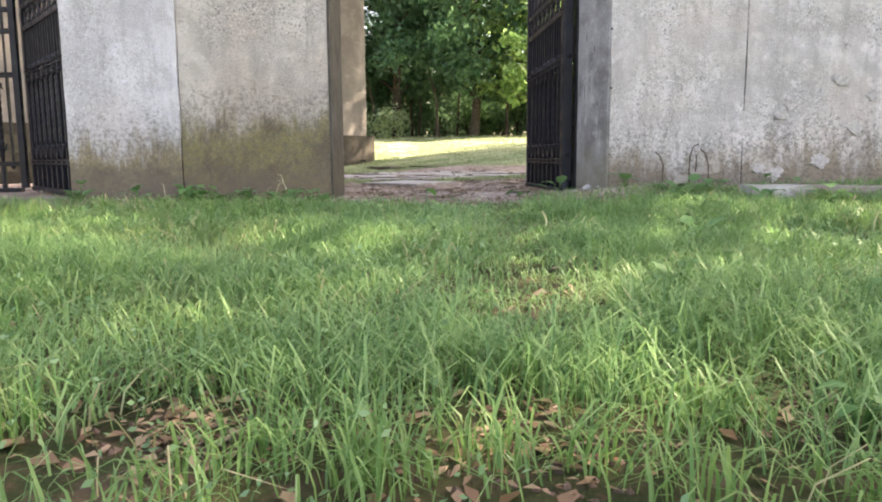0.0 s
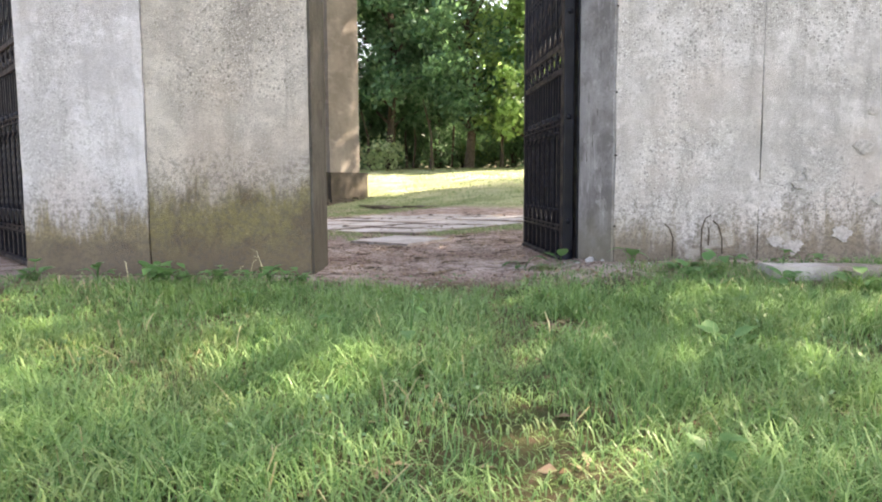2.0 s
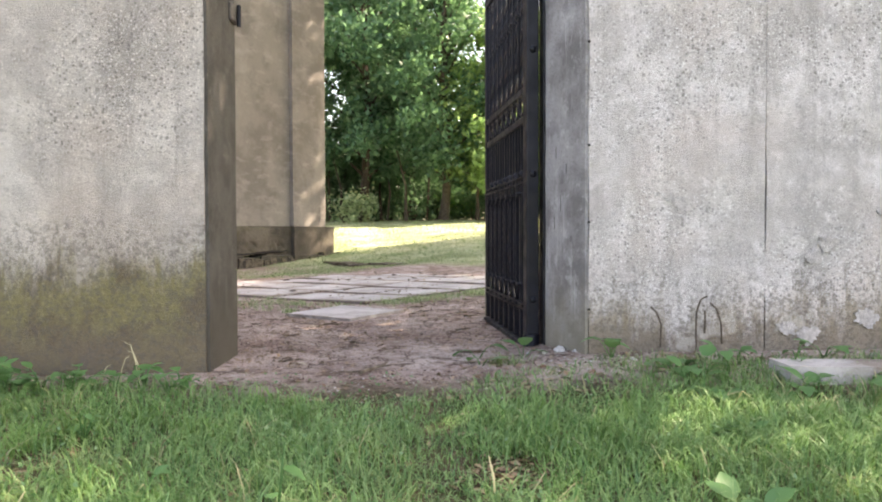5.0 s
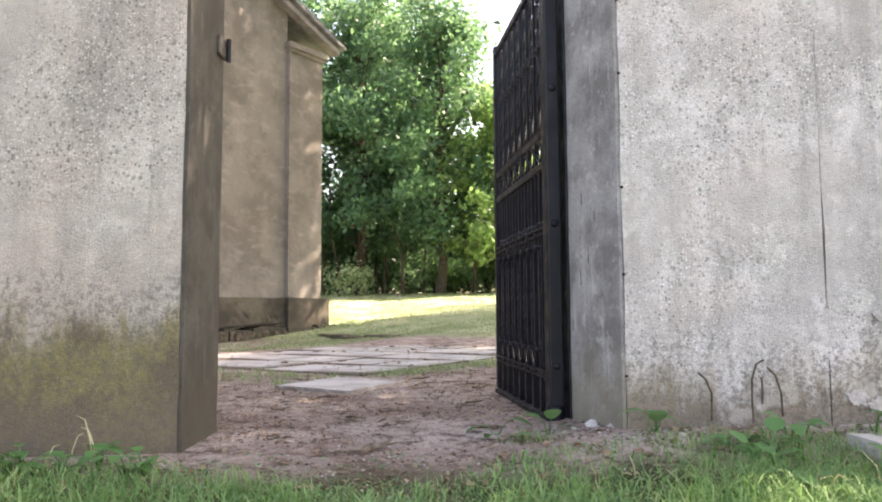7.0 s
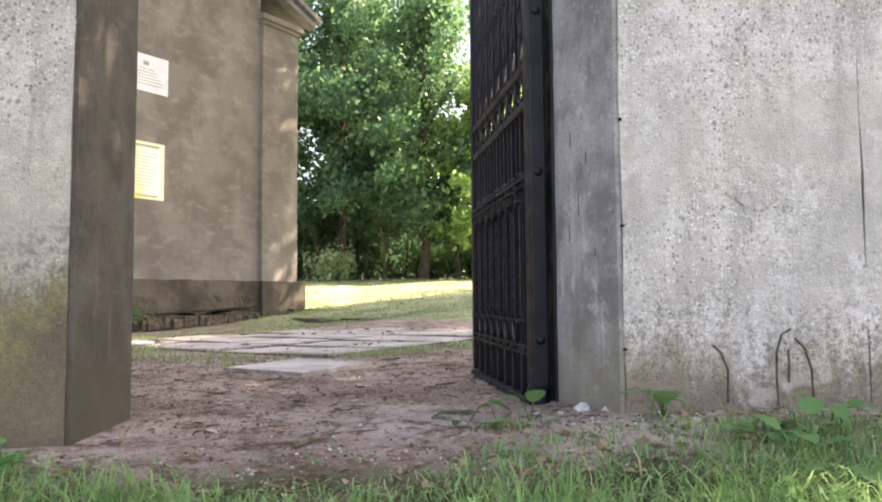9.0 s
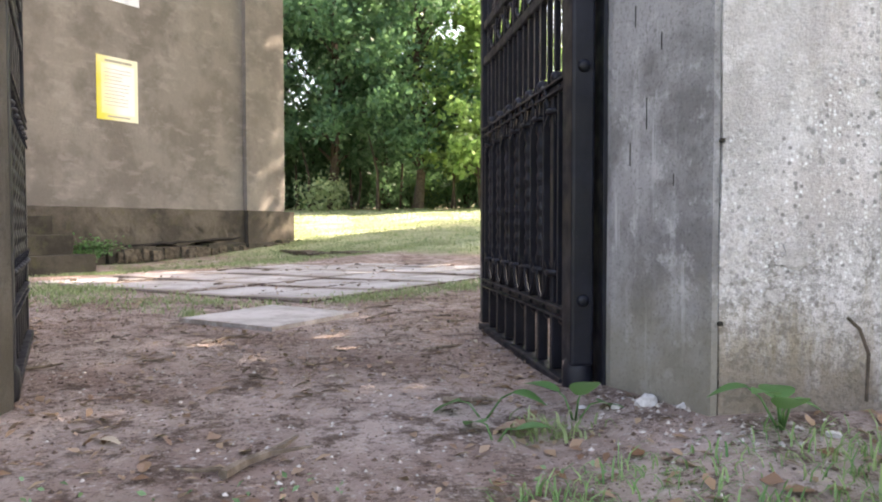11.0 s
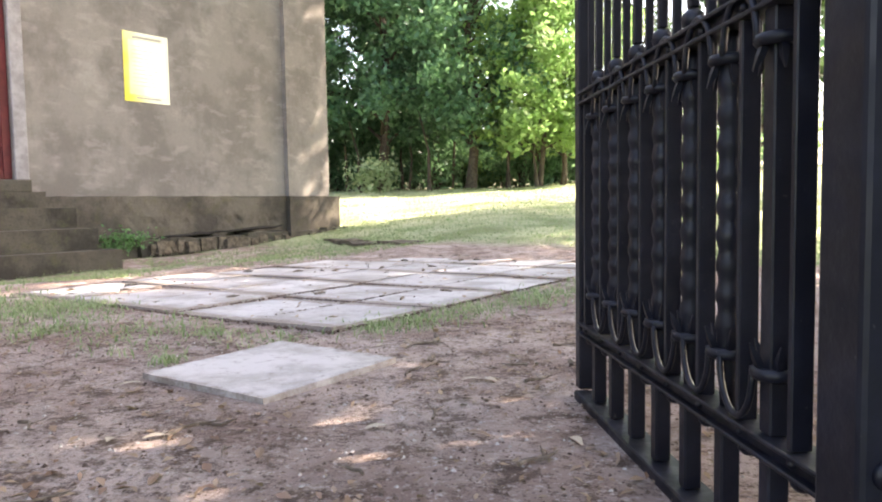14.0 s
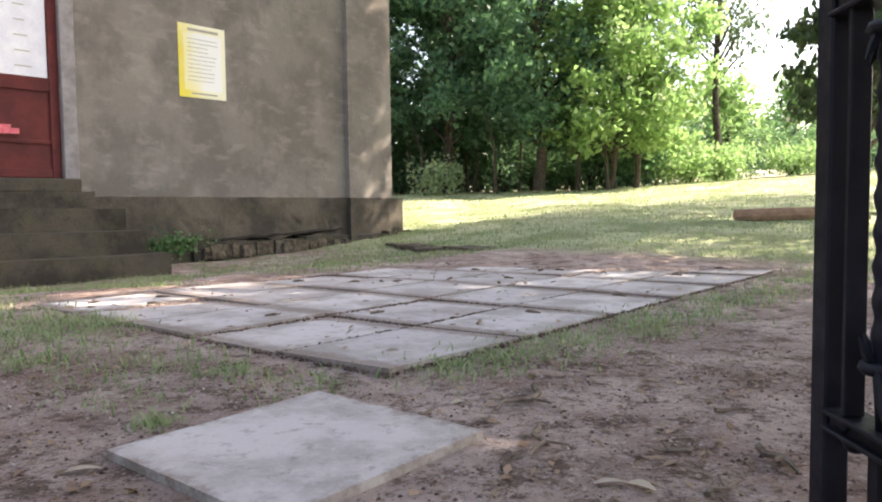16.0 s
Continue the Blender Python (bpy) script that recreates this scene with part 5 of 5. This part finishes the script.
def debris():
    for k, (a, b, c, d, r) in enumerate(((-1.20, 4.43, -1.40, 4.00, 0.013), (-1.21, 3.75, -1.29, 3.40, 0.011), (-0.45, 3.56, -0.36, 3.30, 0.012), (-0.46, 4.07, -0.30, 4.08, 0.008),
                                         (-1.68, -0.30, -1.46, 0.06, 0.014), (-0.95, 0.58, -0.70, 0.55, 0.011), (-2.35, 2.3, -2.1, 2.5, 0.008), (-0.9, 1.9, -0.72, 2.05, 0.008),
                                         (-3.2, 1.4, -2.95, 1.5, 0.009), (-1.9, 1.2, -1.75, 1.05, 0.007), (-0.75, 3.1, -0.6, 3.25, 0.009))):
        twig(a, b, c, d, r * 1.35, 200 + k)
    rng = random.Random(61)
    for k in range(16):
        x, y, a, l = rng.uniform(-3.6, -0.5), rng.uniform(-0.4, 4.2), rng.uniform(0, 6.28), rng.uniform(0.08, 0.24)
        u, v = x * CU[0] + y * CU[1], x * CV[0] + y * CV[1]
        if (0.85 < u < 2.1 and 3.2 < v < 4.45) or (x < -2.5 and y < 1.0):
            continue
        twig(x, y, x + l * math.cos(a), y + l * math.sin(a), rng.uniform(0.006, 0.011), 240 + k)
    for k in range(22):
        x, y, a = rng.uniform(-3.4, -0.45), rng.uniform(-0.6, 4.3), rng.uniform(0, 6.28)
        u, v = x * CU[0] + y * CU[1], x * CV[0] + y * CV[1]
        if (0.85 < u < 2.1 and 3.2 < v < 4.45) or (x < -2.4 and y < 1.0) or (u > 2.3 and v > 4.3):
            continue
        t = thing("dry_leaf", ground_pose(x, y), "pale dry leaf curled on the soil", "leaf", "dry leaves")
        part("blade", leaf_blade(bmesh.new(), (0, 0, 0.006), (math.cos(a), math.sin(a), 0.08), rng.uniform(0.07, 0.15), rng.uniform(0.03, 0.06)), M_PALELEAF if k % 3 else M_DRY, t)
    rng = random.Random(77)
    for k in range(26):
        p, a = CHAPEL @ PAVING @ Vector((rng.uniform(0.2, 7.3), rng.uniform(0.2, 4.8), -0.008)), rng.uniform(0, 6.28)
        t = thing("bark_scrap", Matrix.Translation(p), "dark scrap of bark on the paving", "bark", "bark scraps")
        part("scrap", tube(bmesh.new(), [(0, 0, 0.012), (0.07 * math.cos(a), 0.07 * math.sin(a), 0.02), (0.15 * math.cos(a + .3), 0.15 * math.sin(a + .3), 0.012)], [0.012, 0.016, 0.006], 5), M_TWIG, t)
    # stones beside the right-hand jamb
    for k, (x, y, s) in enumerate(((-0.17, 0.27, 0.042), (-0.28, 0.30, 0.02), (-0.06, 0.16, 0.024), (-0.40, 0.36, 0.018), (0.25, -0.28, 0.02))):
        t = thing("stone", Matrix.Translation((x, y, float(height(x, y)))), "white lump of broken render on the soil", "stone", "render lumps")
        bm = bmesh.new()
        bmesh.ops.create_icosphere(bm, subdivisions=2, radius=s)
        for v in bm.verts:
            v.co = Vector((v.co.x * 1.15, v.co.y * 0.9, v.co.z * 0.75 + 0.2 * s)) + 0.45 * s * noise.noise_vector(v.co * (1.1 / s) + Vector((k, 0, 0)))
        part("lump", bm, M_RUBBLE, t)
    t = thing("dead_leaf", ground_pose(-0.78, 0.16), "curled orange-brown dead leaf on the soil", "leaf")
    part("blade", leaf_blade(bmesh.new(), (0, 0, 0.01), (1, -0.2, 0.1), 0.22, 0.10), M_DRY, t)
    # pale kerb stone lying along the wall foot
    t = thing("kerb_stone", pose(1.10, -0.80, -0.02, 0, 0.6, -2.5), "long pale concrete kerb lying along the wall foot", "kerb")
    part("block", rough_block((0, 0, -0.12), (2.6, 0.30, 0.115), 0.15, 0.008, 33.0), M_SLAB, t)
    # flat stones by the chapel corner
    for k, (u, v, w, d, r) in enumerate(((12.1, 14.0, 1.5, 0.8, 4), (11.4, 12.6, 1.4, 0.8, -6), (11.2, 11.3, 1.3, 0.7, 8))):
        z = float(height(*(CU * u + CV * v)))
        t = thing("flat_stone", CHAPEL @ pose(u, v, z, 0, 0, 60 + r), "flat grey stone half sunk in the turf", "stone", "sunken stones")
        part("block", rough_block((-w / 2, -d / 2, -0.15), (w / 2, d / 2, 0.05), 0.16, 0.03, 44.0 + k), M_RUBBLE_DARK, t)
    # felled log on the lawn
    x0, y0, x1, y1 = 4.5, 20.4, 7.6, 19.9
    t = thing("log", Matrix.Translation((x0, y0, float(height(x0, y0)) + 0.12)), "reddish barked log lying on the sunlit lawn", "log")
    part("stem", tube(bmesh.new(), [(0, 0, 0), (1.2, -0.1, 0.03), (x1 - x0, y1 - y0, 0.05)], [0.17, 0.18, 0.15], 10), M_LOG, t)


def wall_fittings():
    # iron plate and pin on the left-hand jamb
    t = thing("hinge_bracket", pose(-2.756, 0.44, 2.64), "rusty square hinge bracket let into the jamb", "bracket")
    part("plate", cube((0.0, 0, 0), (0.03, 0.17, 0.14), 0.008), M_PLATE, t)
    part("pin", tube(bmesh.new(), [(0.05, 0.13, -0.02), (0.05, 0.13, 0.15)], 0.018, 8), M_IRON, t)
    # bent wires sprouting from the wall foot
    wires = (((0.80, 0.08), (0.795, 0.22), (0.80, 0.36), (0.83, 0.45), (0.88, 0.478)), ((0.86, 0.20), (0.865, 0.30), (0.862, 0.37)),
             ((0.90, 0.43), (0.95, 0.38), (0.985, 0.27), (0.99, 0.12)), ((0.455, 0.40), (0.50, 0.36), (0.535, 0.27), (0.53, 0.10)))
    for w in wires:
        t = thing("bent_wire", pose(0, 0, 0), "dark bent wire standing against the wall foot", "wire", "bent wires")
        part("wire", tube(bmesh.new(), [(x, -0.028, z) for x, z in w], 0.0065, 6), M_WIRE, t)
    for z in (0.38, 1.03, 1.60, 2.36, 2.86):
        t = thing("wall_plug", pose(-0.004, -0.006, z), "dark plug hole on the pier arris", "plug", "pier plugs")
        part("plug", cube((-0.005, -0.003, -0.008), (0.014, 0.012, 0.008), 0.003), M_VOID, t)
    for y, z, h in ((0.39, 1.12, 0.13), (0.50, 0.98, 0.10), (0.30, 1.42, 0.07), (0.47, 1.55, 0.09), (0.22, 0.88, 0.05)):
        x = -0.0235 - 0.185 * y / 0.66
        part("crack", cube((x - 0.002, y, z), (x + 0.01, y + 0.007, z + h), 0.002), M_VOID, bpy.data.objects["jamb_right"], "short black vertical crack")
    # pale flakes where the render has lost its skin
    rng = random.Random(12)
    flakes = ((1.80, 0.87, 0.11), (1.70, 0.76, 0.08), (2.27, 1.10, 0.11), (0.72, 1.165, 0.10), (0.62, 1.21, 0.06), (0.28, 0.62, 0.08), (0.20, 0.48, 0.05), (1.50, 0.23, 0.09),
              (1.66, 0.18, 0.11), (2.33, 1.42, 0.06), (2.45, 0.62, 0.10), (2.1, 0.30, 0.12), (2.6, 0.95, 0.09))
    for x, z, r in flakes:
        bm = bmesh.new()
        ring = []
        for k in range(44):
            a = 2 * math.pi * k / 44
            e = Vector((x * 7 + math.cos(a) * 1.3, z * 5 + math.sin(a) * 1.3, 2.0))
            q = r * (0.66 + 0.30 * noise.noise(e) + 0.24 * noise.noise(e * 3.1) + 0.16 * noise.noise(e * 8.3))
            ring.append((x + 1.15 * q * math.cos(a), z + 0.85 * q * math.sin(a)))
        bm.free()
        part("flake", prism(ring, -0.0015, 0.006), M_FLAKE, bpy.data.objects["wall_right" if x < 1.33 else "wall_wing"], "pale bare patch in the render")
    # black strip put in for the shade between the pier and the hinge post
    n = link("jamb_return", rough_block((-0.222, 0.69, -0.5), (-0.195, 0.90, 3.7), 0.3, 0.002, 12.0), M_IRON)
    tagged(n, "black strip standing in for the shade behind the gate post", "gate frame", kind="structure")


def shrubs():
    """Low growth that closes the wood's edge down to the ground."""
    rng = np.random.default_rng(41)
    def bush(x, y, w, h, n, mat, seed, label):
        g = np.random.default_rng(seed)
        t = thing("shrub", ground_pose(x, y), label, "shrub", "wood edge shrubs")
        mids = []
        for k in range(6):
            a = g.uniform(0, 6.28)
            tip = Vector((w * 0.42 * math.cos(a), w * 0.42 * math.sin(a), h * g.uniform(0.3, 0.95)))
            part("stem", tube(bmesh.new(), [(0, 0, -0.1), tip * 0.5 + Vector((0, 0, 0.2)), tip], [0.05, 0.035, 0.01], 5), M_BARK, t)
            mids += [tip, tip * 0.6]
        mids = np.array(mids)
        pts = mids[g.integers(0, len(mids), n)] + g.normal(size=(n, 3)) * np.array([w * 0.17, w * 0.17, h * 0.16])
        pts[:, 2] = np.abs(pts[:, 2])
        ob = new("foliage", leaf_mesh("foliage", pts, g.uniform(0.16, 0.42, n), mat, g))
        ob.parent = t
        return t
    dark = [bush(-7.5, 52.5, 4.5, 4.6, 2600, M_LEAF, 1, "dark leafy undergrowth in the wood's shade"), bush(-2.5, 53.5, 5.0, 5.2, 2600, M_LEAF, 2, "dark leafy undergrowth in the wood's shade")]
    for k in range(22):
        copy_thing(dark[k % 2], ground_pose(-18 + 1.1 * k + rng.uniform(-0.6, 0.6), rng.uniform(54.0, 60.0), rng.uniform(0, 360)))
    for k in range(12):
        copy_thing(dark[k % 2], ground_pose(-30 + 5.5 * k + rng.uniform(-1, 1), rng.uniform(66.0, 72.0), rng.uniform(0, 360)))
    for x, y in ((6.8, 52.5), (8.9, 53.5), (4.2, 51.5)):
        copy_thing(dark[0], ground_pose(x, y, rng.uniform(0, 360)))
    pale = bush(10.6, 51.0, 3.6, 3.0, 1600, M_LEAF_SUNLIT, 3, "sunlit yellow-green bush at the wood edge")
    for x, y in ((14.5, 57.0), (20.5, 60.0), (1.8, 56.5), (24, 62), (13.2, 53.2)):
        copy_thing(pale, ground_pose(x, y, rng.uniform(0, 360)))
    small = bush(-6.7, 44.6, 1.9, 2.4, 460, M_SHRUB_SUNLIT, 4, "shrub at the wood edge, its sunlit paleness put into the leaf colour")
    copy_thing(small, ground_pose(-5.6, 45.2, 70))


M_HERB = leaf_material("clover_leaf", (0.09, 0.21, 0.09), (0.24, 0.38, 0.20), None, 0.3)
M_CRUMB = simple("dark_earth", (0.07, 0.045, 0.035), (0.16, 0.11, 0.085), 12)
M_PALELEAF = leaf_material("pale_dry_leaf", (0.42, 0.34, 0.25), (0.60, 0.52, 0.42), None, 0.15)
M_GRIT = simple("pale_grit", (0.36, 0.31, 0.28), (0.56, 0.52, 0.48), 30)
M_STRAW = simple("dry_straw", (0.38, 0.34, 0.20), (0.55, 0.50, 0.32), 8)
M_FLAKE = simple("bare_pale_render", (0.42, 0.39, 0.38), (0.64, 0.60, 0.59), 22, 0.9, 0.8)
# whitish because the sun on these leaves is painted into their colour
M_SHRUB_SUNLIT = leaf_material("sunlit_shrub_leaf", (0.20, 0.30, 0.14), (0.42, 0.50, 0.32), None, 0.4)
scatter()
weeds()
debris()
wall_fittings()
shrubs()
